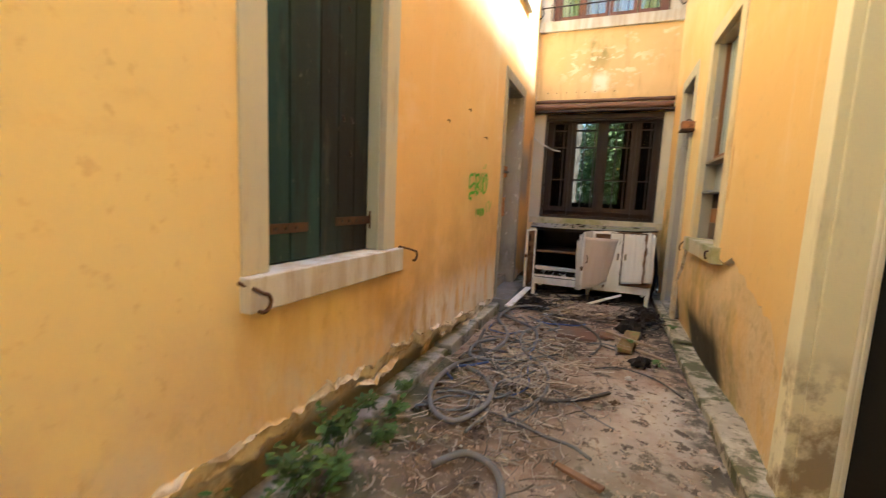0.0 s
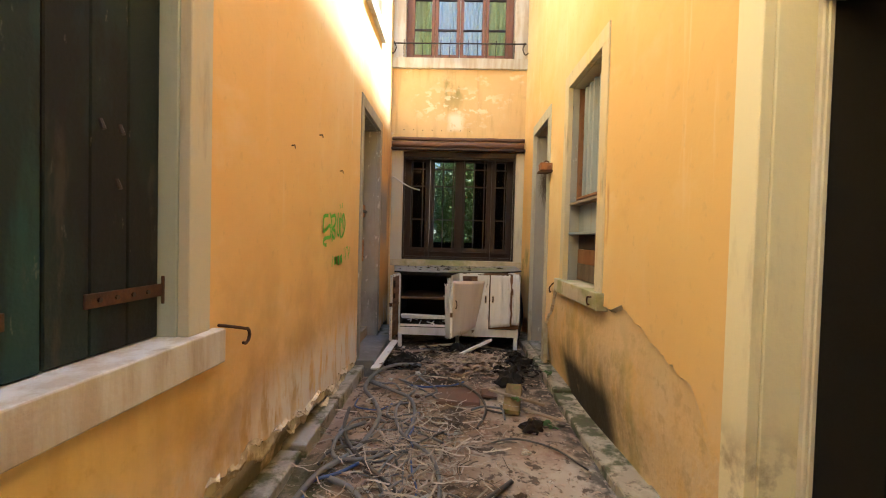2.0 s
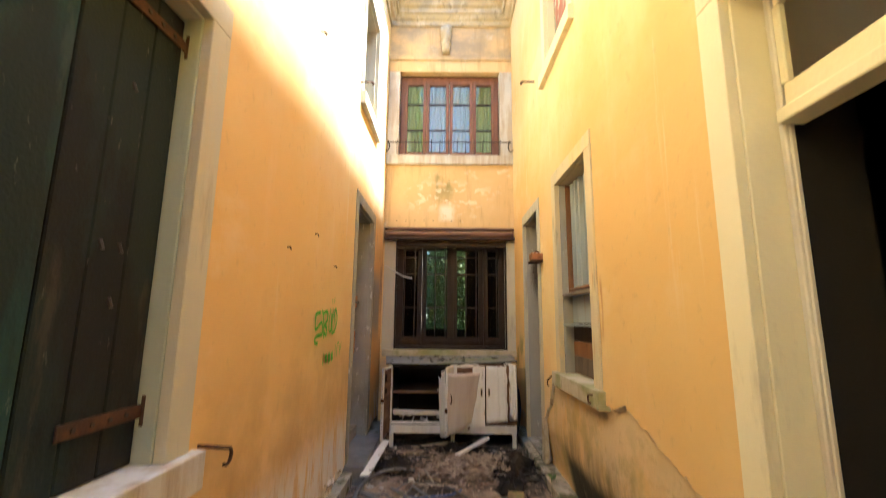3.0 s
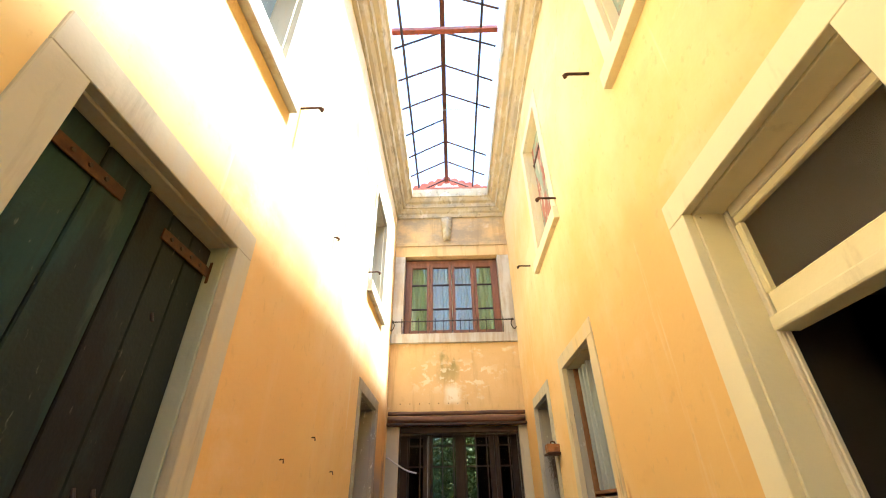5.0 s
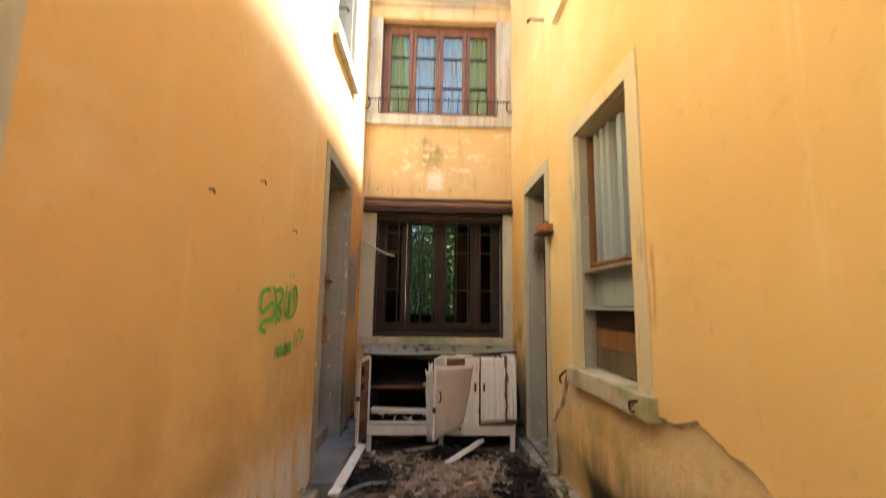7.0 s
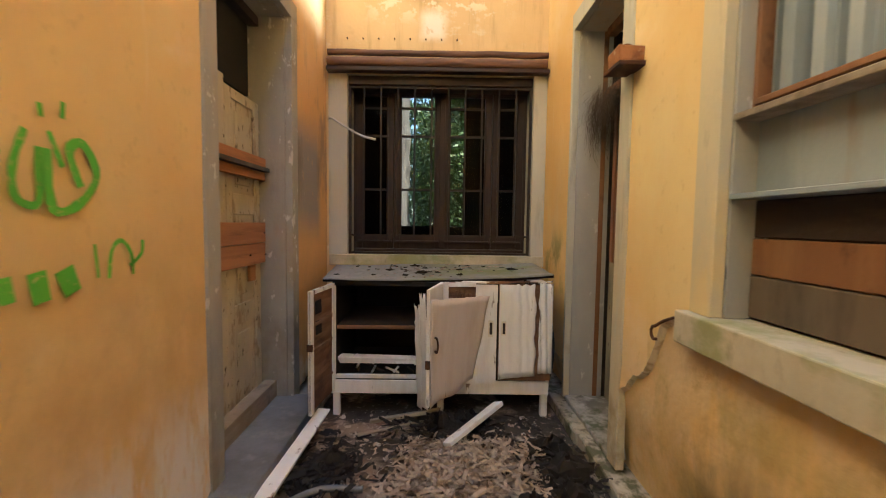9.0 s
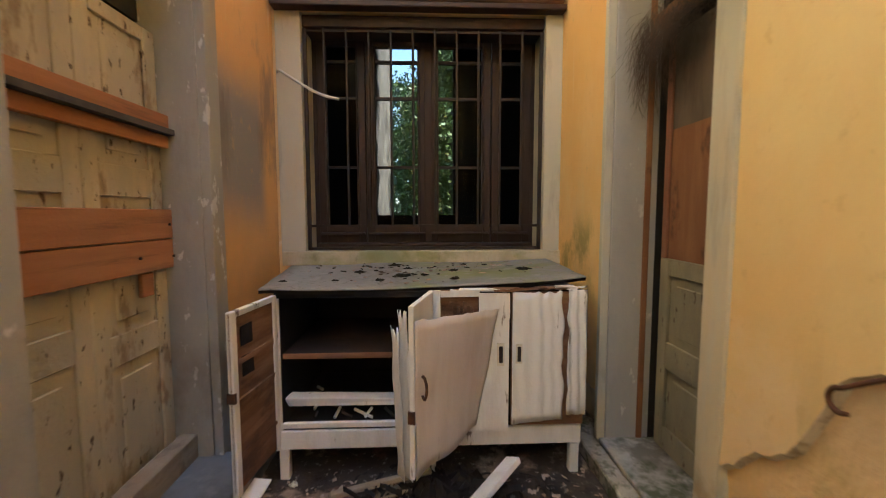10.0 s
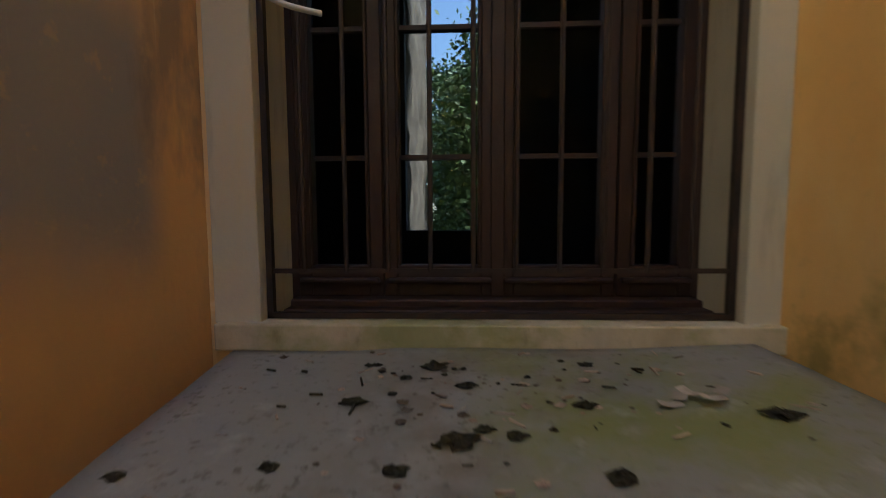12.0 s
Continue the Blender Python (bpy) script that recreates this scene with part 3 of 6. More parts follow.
# ---- walls: thick core with real openings, a rough render sheet and a plaster skin that has come away at the foot ----
def wall(name, label, place, u0, u1, z1, holes, skin_mat, edge, thick=0.38, fine=True, recede=None, skin_top=None):
    """holes: (u0, u1, z0, z1). edge(u): height at which the plaster skin ends."""
    root = empty(name, label, "wall", kind="structure")
    us = sorted({u0, u1, *[h[0] for h in holes], *[h[1] for h in holes], *[k * 1.0 for k in range(math.ceil(u0), math.floor(u1) + 1)]})
    us = [u for u in us if u0 <= u <= u1]
    core = MB()

    def spans(ua, ub, low):
        mid = (ua + ub) / 2
        cuts = sorted((h[2], h[3]) for h in holes if h[0] < mid < h[1])
        z, out = low, []
        for a, b in cuts:
            if a > z:
                out.append((z, a))
            z = max(z, b)
        if z1 > z:
            out.append((z, z1))
        return out
    for ua, ub in zip(us, us[1:]):
        for a, b in spans(ua, ub, -0.3):
            core.box((ua, a, -thick), (ub, b, -0.10), place)
    core.make("core", render_coat, root)

    lip = MB()

    def sheet(low, dz, du, depth, wave):
        cols = sorted({*us, *[u0 + k * du for k in range(int((u1 - u0) / du) + 1)]})
        cols = [c for i, c in enumerate(cols) if i == 0 or c - cols[i - 1] > 1e-4]
        mb, seen = MB(), {}
        lip.v, lip.f = [], []

        def vert(u, z):
            key = (round(u, 4), round(z, 4))
            if key not in seen:
                seen[key] = len(mb.v)
                mb.v.append(place(u, z, depth(u, z) + wave * (nz(u * 1.3, z * 1.3) + 0.4 * nz(u * 6, z * 6, 3))))
            return seen[key]
        for ua, ub in zip(cols, cols[1:]):
            for a, b in spans(ua, ub, -9):
                la, lb = (low(ua), low(ub)) if a == -9 else (a, a)
                if b - max(la, lb) < 0.005:
                    continue
                lo_row = a == -9
                n = max(1, int((b - min(la, lb)) / dz))
                for k in range(n):
                    za = [l + (b - l) * k / n for l in (la, lb)]
                    zb = [l + (b - l) * (k + 1) / n for l in (la, lb)]
                    mb.f.append((vert(ua, za[0]), vert(ub, za[1]), vert(ub, zb[1]), vert(ua, zb[0])))
                if lo_row and depth(ua, la) > -0.02:
                    i = len(lip.v)
                    ja, jb = (0.020 + 0.012 * nz(u * 31, 8) for u in (ua, ub))
                    lip.v += [mb.v[vert(ua, la)], place(ua, la - ja, -0.028), place(ub, lb - jb, -0.028), mb.v[vert(ub, lb)]]
                    lip.f.append((i, i + 1, i + 2, i + 3))
        return mb
    if fine:
        rd = recede or (lambda u, z: 0.0)
        sheet(lambda u: -0.2, 0.09, 0.09, lambda u, z: -0.024 - rd(u, z), 0.009).make("render_sheet", render_coat, root, smooth=True)
    curl = (lambda u, z: 0.015 * max(0.0, nz(u * 11, 4) + 0.2) if abs(z - edge(u)) < 0.02 else 0.0) if fine else (lambda u, z: 0.0)
    sheet(edge, 0.12 if fine else 0.3, 0.024, curl, 0.004).make("plaster_skin", skin_mat, root, smooth=True)
    if fine:
        lip.make("plaster_edge", lime_edge, root, "pale broken edge of the plaster")
    return root


def surround(name, label, place, u0, u1, z0, z1, band, material, depth=0.30, proud=0.012, far_band=None, lining=None):
    """A painted band round an opening with the lining of its reveal."""
    root = empty(name, label, "surround", kind="structure")
    fb = band if far_band is None else far_band
    for ua, ub, lin in ((u0 - band, u0, (u0 - 0.02, u0 + 0.008)), (u1, u1 + fb, (u1 - 0.008, u1 + 0.02))):
        mb = MB()
        mb.box((ua, z0, -0.03), (ub, z1, proud), place)
        mb.make("jamb", material, root, bevel=0.003)
        MB().box((lin[0], z0, -depth), (lin[1], z1, -0.03), place).make("jamb_lining", lining or material, root, bevel=0.003)
    mb = MB()
    mb.box((u0 - band, z1, -0.03), (u1 + fb, z1 + band, proud), place)
    mb.box((u0, z1 - 0.008, -depth), (u1, z1 + 0.02, -0.03), place)
    mb.make("lintel", material, root, bevel=0.003)
    return root


def stone_sill(label, place, u0, u1, z0, z1, proud, depth, material):
    ob = MB().box((u0, z0, -depth), (u1, z1, proud), place).make("window_sill", material, bevel=0.006, seg=2)
    return tagged(ob, label, "window sill", kind="structure")


# openings: (u0, u1, z0, z1)
L_WIN, L_DOOR = (1.77, 2.61, 0.90, 2.55), (5.23, 6.13, 0.06, 2.55)
L_UP1, L_UP2 = (1.75, 2.55, 3.72, 5.05), (5.22, 6.02, 3.72, 5.05)
R_DOOR, R_WIN, R_DOOR2 = (1.72, 2.56, 0.03, 2.63), (3.97, 4.74, 0.96, 2.59), (5.50, 6.27, 0.06, 2.56)
R_UP1, R_UP2 = (1.70, 2.60, 3.86, 5.35), (4.19, 4.93, 3.84, 5.35)
B_WIN, B_UP = (0.17, 1.75, 0.99, 2.50), (0.17, 1.67, 3.77, 5.11)
TOP = 6.0

def left_edge(u):
    return interp(u, [3.0, 3.7, 5.0], [0.275, 0.19, 0.13]) + 0.06 * nz(u * 2.1, 3.3) + 0.05 * nz(u * 6, 1.1) + 0.03 * nz(u * 19, 2)


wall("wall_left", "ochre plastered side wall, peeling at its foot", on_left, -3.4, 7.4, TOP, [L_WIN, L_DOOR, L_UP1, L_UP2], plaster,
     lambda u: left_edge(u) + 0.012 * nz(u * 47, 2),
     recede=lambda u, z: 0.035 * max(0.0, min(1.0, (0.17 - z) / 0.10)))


def under_coat(u0, u1):
    """A strip of the older lime coat that shows below the ochre plaster, with a ragged proud lower lip."""
    def at(a, b):
        u = u0 + (u1 - u0) * a
        low = left_edge(u) - 0.075 - 0.045 * nz(u * 3.3, 9.0) - 0.03 * nz(u * 11, 5.0) - 0.012 * nz(u * 37, 1.0)
        return on_left(u, low + (left_edge(u) + 0.02 - low) * b, -0.016 + (0.016 * max(0.0, nz(u * 5, 8.0) + 0.3)) * (1 - b) ** 3)
    return MB().grid(at, int((u1 - u0) / 0.02), 5).make("lime_coat", lime_edge, bpy.data.objects["wall_left"], "older pale lime coat under the ochre plaster", smooth=True, thick=0.006)


under_coat(0.6, 5.10)
flake_rnd = random.Random(41)
for k in range(40):
    u = flake_rnd.uniform(1.0, 5.05)
    w, h, tip = flake_rnd.uniform(0.06, 0.30), flake_rnd.uniform(0.016, 0.05), flake_rnd.uniform(0.006, 0.030)
    drop = flake_rnd.choice((0.0, 0.0, 0.085)) + flake_rnd.uniform(-0.012, 0.012)
    taper = flake_rnd.uniform(0.5, 2.0)

    def curl_at(a, b):
        uu = u + w * (a - 0.5)
        hh = h * math.sin(math.pi * (0.08 + 0.84 * a)) ** taper * (1 + 0.5 * nz(a * 7 + k, 2))
        return on_left(uu, left_edge(uu) - drop + 0.012 - hh * (1 - b), 0.001 + tip * (1 - b) ** 2 * math.sin(math.pi * a))
    MB().grid(curl_at, 9, 4).make("plaster_flake", lime_edge if k % 4 else plaster, bpy.data.objects["wall_left"], thick=0.003)


def right_edge(u):
    e = interp(u, [-3, 2.4, 2.64, 2.72, 2.79, 2.86, 2.92, 3.06, 3.28, 3.45, 3.56, 3.66, 3.79, 3.9, 4.88, 4.97, 5.04, 5.08, 5.15, 5.28, 5.42, 6.2, 7.4],
               [0.30, 0.36, 0.47, 0.50, 0.58, 0.70, 0.725, 0.745, 0.84, 0.90, 0.935, 0.90, 0.885, 0.90, 0.90, 0.92, 0.88, 0.80, 0.66, 0.56, 0.45, 0.3, 0.3])
    return e + 0.028 * nz(u * 9, 5.0) + 0.018 * nz(u * 25, 2.0) + 0.008 * nz(u * 60, 2.0)


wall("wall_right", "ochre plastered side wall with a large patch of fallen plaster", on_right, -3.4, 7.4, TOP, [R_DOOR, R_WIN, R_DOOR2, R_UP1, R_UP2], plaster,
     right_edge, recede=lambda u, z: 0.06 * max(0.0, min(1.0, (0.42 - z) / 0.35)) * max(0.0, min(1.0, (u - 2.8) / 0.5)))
wall("wall_back", "weathered ochre end wall between two windows", on_back, 0.0, 1.86, TOP, [B_WIN, B_UP], back_plaster, lambda u: -0.1, thick=0.42, fine=False)
# Unseen end wall added behind the start of the walk to close the court.
wall("wall_front", "unseen plastered wall added to close the court", on_front, -0.3, 2.2, TOP, [], plaster, lambda u: 0.2, thick=0.3, fine=False)


# ---- ground of the court ----
def floor_z(x, y):
    return 0.018 * nz(x * 1.6, y * 1.6) + 0.012 * nz(x * 5, y * 5, 4) + 0.006 * nz(x * 16, y * 16, 9) - 0.012 - (0.025 if x > 1.755 or (x < 0.15 and y > 3.0) else 0.0)


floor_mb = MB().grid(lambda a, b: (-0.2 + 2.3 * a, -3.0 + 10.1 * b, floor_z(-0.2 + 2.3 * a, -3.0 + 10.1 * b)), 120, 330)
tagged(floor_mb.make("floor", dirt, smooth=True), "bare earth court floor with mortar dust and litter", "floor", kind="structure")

# ---- surrounds, sills ----
surround("window_trim", "grey-green painted band round the shuttered window", on_left, L_WIN[0], L_WIN[1], 0.915, L_WIN[3], 0.125, stone_trim, lining=sage_trim)
surround("door_trim", "grey cement band round the boarded door", on_left, L_DOOR[0], L_DOOR[1], 0.06, L_DOOR[3], 0.11, grey_trim)
surround("window_trim", "pale band round an upper window", on_left, *L_UP1, 0.10, stone_trim)
surround("window_trim", "pale band round an upper window", on_left, *L_UP2, 0.10, stone_trim)
surround("door_trim", "cream painted band round the open doorway", on_right, R_DOOR[0], R_DOOR[1], 0.03, R_DOOR[3], 0.125, cream_trim, depth=0.16)
surround("window_trim", "grey-cream band round the boarded window", on_right, R_WIN[0], R_WIN[1], 0.97, R_WIN[3], 0.115, warm_trim, lining=grey_trim)
surround("door_trim", "worn cement band round the dark doorway", on_right, R_DOOR2[0], R_DOOR2[1], 0.06, R_DOOR2[3], 0.11, stone_trim, far_band=0.035, lining=lilac_trim)
surround("window_trim", "cream band round an upper window", on_right, *R_UP1, 0.12, cream_trim)
surround("window_trim", "cream band round an upper window", on_right, *R_UP2, 0.12, cream_trim)
stone_sill("stained pale stone sill under the green shutters", on_left, 1.64, 2.78, 0.78, 0.915, 0.05, 0.33, sill_stone)
stone_sill("mossy stone sill of the boarded window", on_right, 3.82, 4.88, 0.855, 0.97, 0.05, 0.33, mossy_stone)
stone_sill("sunlit stone sill of an upper window", on_left, 1.62, 2.75, 3.58, 3.72, 0.05, 0.33, sill_stone)
stone_sill("sunlit stone sill of an upper window", on_left, 5.12, 6.14, 3.58, 3.72, 0.05, 0.33, sill_stone)
stone_sill("cream stone sill of an upper window", on_right, 1.55, 2.76, 3.73, 3.86, 0.05, 0.33, cream_trim)
stone_sill("cream stone sill of an upper window", on_right, 4.05, 5.08, 3.71, 3.84, 0.05, 0.33, cream_trim)
stone_sill("mossy stone sill below the barred window", on_back, 0.03, 1.86, 0.90, 0.99, 0.04, 0.40, mossy_stone)
stone_sill("stained stone sill of the curtained upper window", on_back, 0.0, 1.86, 3.63, 3.77, 0.05, 0.40, sill_stone)
back_trim = empty("window_trim", "plain cement jambs of the barred window", "surround", kind="structure")
for ua, ub in ((0.02, 0.177), (1.743, 1.855)):
    MB().box((ua, 0.985, -0.36), (ub, 2.52, 0.012), on_back).make("jamb", stone_trim, back_trim, bevel=0.003)
up_trim = empty("window_trim", "pale stucco band round the curtained window", "surround", kind="structure")
for ua, ub in ((0.01, 0.17), (1.67, 1.855)):
    MB().box((ua, 3.77, -0.25), (ub, 5.11, 0.014), on_back).make("jamb", sill_stone, up_trim, bevel=0.003)
MB().box((0.01, 5.11, -0.25), (1.855, 5.30, 0.014), on_back).box((0.0, 5.30, -0.1), (1.858, 5.36, 0.035), on_back).make("lintel", back_plaster, up_trim, bevel=0.004)

# ---- kerbs along both walls ----
kerb_l = empty("kerb_left", "mossy stone kerb along the wall foot", "kerb", kind="structure")
yk = -2.9
while yk < 6.6:
    ln = random.uniform(0.6, 1.1)
    w = interp(yk + ln / 2, [2.2, 3.4, 4.4, 5.0, 5.6], [0.04, 0.055, 0.065, 0.11, 0.18])
    MB().box((-0.18, yk, -0.15), (w + random.uniform(-0.012, 0.012), yk + ln - 0.012, 0.012 + 0.048 * min(1, max(0, (yk - 2.0) / 1.4)) + random.uniform(-0.012, 0.012)), jit=0.004).make("kerb_stone", kerb_stone, kerb_l, bevel=0.012, seg=2)
    yk += ln
kerb_r = empty("kerb_right", "cracked mossy cement strip along the wall foot", "kerb", kind="structure")
yk = 1.0
while yk < 6.9:
    ln = random.uniform(1.0, 1.7)
    MB().box((1.785 + random.uniform(-0.008, 0.008), yk, -0.15), (2.12, yk + ln - 0.010, 0.030 + random.uniform(-0.008, 0.008)), jit=0.010).make("kerb_stone", sandy_kerb, kerb_r, bevel=0.008)
    yk += ln
MB().box((-0.40, 5.10, -0.1), (0.175, 6.16, 0.108), jit=0.004).make("threshold", slate_wet, kerb_l, "smooth blue-grey threshold slab", bevel=0.008, seg=2)

# ---- cornice and skylight ----
prof = [(0.0, 5.88), (0.05, 5.88), (0.05, 5.95), (0.09, 5.97), (0.13, 6.03), (0.16, 6.03), (0.17, 6.10), (0.23, 6.12), (0.27, 6.18), (0.30, 6.18), (0.30, 6.34), (-0.5, 6.34)]


def cornice(label, along, a, b, n, inset):
    mb = MB()
    for i in range(n + 1):
        t = a + (b - a) * i / n
        for k, (d, z) in enumerate(prof):
            wob = 0.010 * nz(t * 4, k * 3.0) if 0 < k < 11 else 0
            chip = -0.05 * max(0.0, nz(t * 3.1, k, 7) - 0.25) if k in (8, 9, 10) else 0
            mb.v.append(Vector(along(t, d + wob + chip, z + wob * 0.6)))
    m = len(prof)
    for i in range(n):
        for k in range(m - 1):
            q = i * m + k
            mb.f.append((q, q + m, q + m + 1, q + 1))
    return tagged(mb.make("cornice", cornice_mat), label, "cornice", kind="structure")


cornice("crumbling stepped stucco cornice", lambda t, d, z: (d - 0.02, t, z), -3.2, 7.3, 130, 0)
cornice("crumbling stepped stucco cornice", lambda t, d, z: (1.875 - d, t, z), -3.2, 7.3, 130, 0)
cornice("crumbling stepped stucco cornice over the end wall", lambda t, d, z: (t, 7.0 - 0.8 * d, z), -0.3, 2.2, 30, 0)
# Slabs added to block the sky outside the skylight opening.
for x0, x1, y0, y1 in ((-1.6, 0.27, -3.4, 7.6), (1.59, 3.6, -3.4, 7.6), (-1.6, 3.6, 6.78, 9.6), (-1.6, 3.6, -3.6, -2.8)):
    tagged(MB().box((x0, y0, 6.343), (x1, y1, 6.40)).make("roof", roof_tile), "added roof slab blocking the sky round the open skylight", "roof", kind="structure")
corbel = MB().grid(lambda a, b: (0.86 + (a - 0.5) * (0.16 * (0.35 + 0.65 * b)), 6.99 - 0.11 * math.sin(math.pi * (0.15 + 0.8 * b)) * (1 - 0.8 * abs(2 * a - 1)), 5.40 + 0.46 * b), 8, 10)
tagged(corbel.make("corbel", cornice_mat, smooth=True, thick=0.03), "worn stucco bracket under the cornice", "corbel", kind="structure")

skylight = empty("skylight_frame", "rusty iron frame of the roof light, all panes gone", "skylight")
RX, LX0, LX1, RZ, LZ = 0.875, 0.26, 1.52, 6.74, 6.40
MB().box((RX - 0.03, -2.8, RZ - 0.07), (RX + 0.03, 6.95, RZ)).make("ridge_bar", rust, skylight, bevel=0.004)
for px in (0.385, 1.335):
    z = LZ + (RZ - LZ) * (px - LX0) / (RX - LX0) if px < RX else LZ + (RZ - LZ) * (LX1 - px) / (LX1 - RX)
    MB().tube([(px + 0.006 * nz(k, px), -2.8 + 9.7 * k / 24, z - 0.03) for k in range(25)], 0.016, 6).make("purlin", dark_iron, skylight)
yy = 6.93
k = 0
while yy > -2.8:
    for side, xe in ((0, LX0), (1, LX1)):
        if (k, side) in ((3, 1), (7, 0)):
            continue
        cut = random.choice((1.0, 1.0, 0.93, 1.0))
        MB().tube([(RX, yy, RZ - 0.02), (RX + (xe - RX) * cut, yy + random.uniform(-0.02, 0.02), RZ - 0.02 + (LZ - RZ) * cut)], 0.0135, 6).make("glazing_bar", rust if k % 3 else dark_iron, skylight)
    yy -= 0.465
    k += 1
for yb in (3.97, -0.2):
    MB().box((0.25, yb - 0.03, 6.44), (1.54, yb + 0.03, 6.50)).make("tie_beam", red_iron, skylight, bevel=0.003)
MB().tube([(0.45, 5.1, 6.42), (0.85, 5.1, 6.405), (1.35, 5.12, 6.43)], 0.003, 5).make("wire", wire_white, skylight)

gable = empty("roof_gable", "pale pediment with red roof tiles beyond the skylight", "gable")
MB().box((-0.4, 8.05, 6.405), (2.15, 8.13, 7.18)).make("pediment_base", white_paint, gable)
MB().grid(lambda a, b: (0.875 + (a - 0.5) * 2.2 * (1 - b), 8.05, 7.18 + 0.40 * b), 2, 8).make("pediment", white_paint, gable, thick=0.08)
for sgn in (-1, 1):
    for i in range(8):
        x, z = 0.875 + sgn * (i * 0.16), 7.60 - i * 0.058
        MB().tube([(x, 7.95, z), (x, 8.35, z + 0.03)], 0.095, 8).make("roof_tile", roof_tile, gable)

# ---- rooms behind the openings ----


def room(name, label, x0, x1, y0, y1, z1, open_side, opening, material, t=0.12, far=None, z0=-0.1):
    """A closed box of walls; open_side names the wall that is left to the court."""
    root = empty(name, label, "room", kind="structure")
    mb = MB()
    mb.box((x0, y0, z0 - 0.02), (x1, y1, z0 + 0.08))
    mb.box((x0, y0, z1), (x1, y1, z1 + t))
    if open_side != "x0":
        mb.box((x0 - t, y0, z0), (x0, y1, z1))
    if open_side != "x1":
        mb.box((x1, y0, z0), (x1 + t, y1, z1))
    if open_side != "y0":
        mb.box((x0 - t, y0 - t, z0), (x1 + t, y0, z1))
    if far is None:
        if open_side != "y1":
            mb.box((x0 - t, y1, z0), (x1 + t, y1 + t, z1))
    else:
        fa, fb, fc, fd = far
        mb.box((x0 - t, y1, z0), (fa, y1 + t, z1)).box((fb, y1, z0), (x1 + t, y1 + t, z1))
        mb.box((fa, y1, z0), (fb, y1 + t, fc)).box((fa, y1, fd), (fb, y1 + t, z1))
    mb.make("room_shell", material, root)
    return root


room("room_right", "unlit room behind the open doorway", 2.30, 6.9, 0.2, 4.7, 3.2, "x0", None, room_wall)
MB().box((2.36, 0.2, 0.0), (6.9, 4.65, 0.003)).make("room_floor", room_shade, bpy.data.objects["room_right"])
room("room_right_rear", "unlit room behind the dark doorway", 2.24, 4.0, 5.0, 6.9, 3.2, "x0", None, room_shade)
room("room_left_rear", "unlit space behind the boarded door", -1.6, -0.38, 5.0, 6.5, 3.0, "x1", None, room_shade)
room("room_back", "dark room behind the barred window", -0.8, 2.9, 7.42, 9.2, 3.3, "y0", None, room_shade, far=(0.38, 1.29, 1.22, 3.2))
# Pale walls and far opening are added, unseen, to light the curtains from behind.
room("room_back_upper", "added pale room whose far opening backlights the curtains", -0.5, 2.4, 7.42, 9.5, 5.8, "y0", None, cream_trim, z0=3.45, far=(0.0, 1.8, 3.75, 5.6))
tagged(MB().box((-0.6, 7.42, 3.33), (2.5, 9.6, 3.43)).make("ceiling", room_wall), "ceiling between the two back rooms", "ceiling", kind="structure")
# Unseen near-black boxes added to keep daylight out behind the upper shutters.
for label, x0, x1, y0, y1 in (("unseen dark box behind the upper shutters", -1.6, -0.38, 1.2, 3.2), ("unseen dark box behind the upper shutters", -1.6, -0.38, 4.7, 6.6), ("unseen dark box behind the upper shutters", 2.27, 3.4, 1.2, 3.1), ("unseen dark box behind the upper shutters", 2.24, 3.4, 3.7, 5.5)):
    side = "x1" if x1 < 0 else "x0"
    r = empty("upper_dark_box", label, "room", kind="structure")
    mb = MB()
    mb.box((x0, y0, 3.4), (x1, y1, 3.5)).box((x0, y0, 5.6), (x1, y1, 5.7)).box((x0, y0 - 0.1, 3.4), (x1, y0, 5.7)).box((x0, y1, 3.4), (x1, y1 + 0.1, 5.7))
    xx = x0 - 0.1 if side == "x1" else x1
    mb.box((xx, y0 - 0.1, 3.4), (xx + 0.1, y1 + 0.1, 5.7))
    mb.make("room_shell", room_shade, r)

# ---- garden beyond the back room ----
tagged(MB().box((-400, 10.5, -0.6), (400, 2500, -0.30)).make("ground", grass_mat), "overgrown garden ground reaching the horizon", "ground", kind="structure")
garden_wall = MB().grid(lambda a, b: (0.36 + 0.05 * nz(b * 9, a * 9) + 0.04 * nz(b * 25, a * 3), 9.6 + 2.2 * a, -0.3 + 5.2 * b), 30, 50)
tagged(garden_wall.make("garden_wall", white_wall, smooth=True, thick=0.3), "flaking whitewashed house wall beside the garden", "wall", kind="structure")


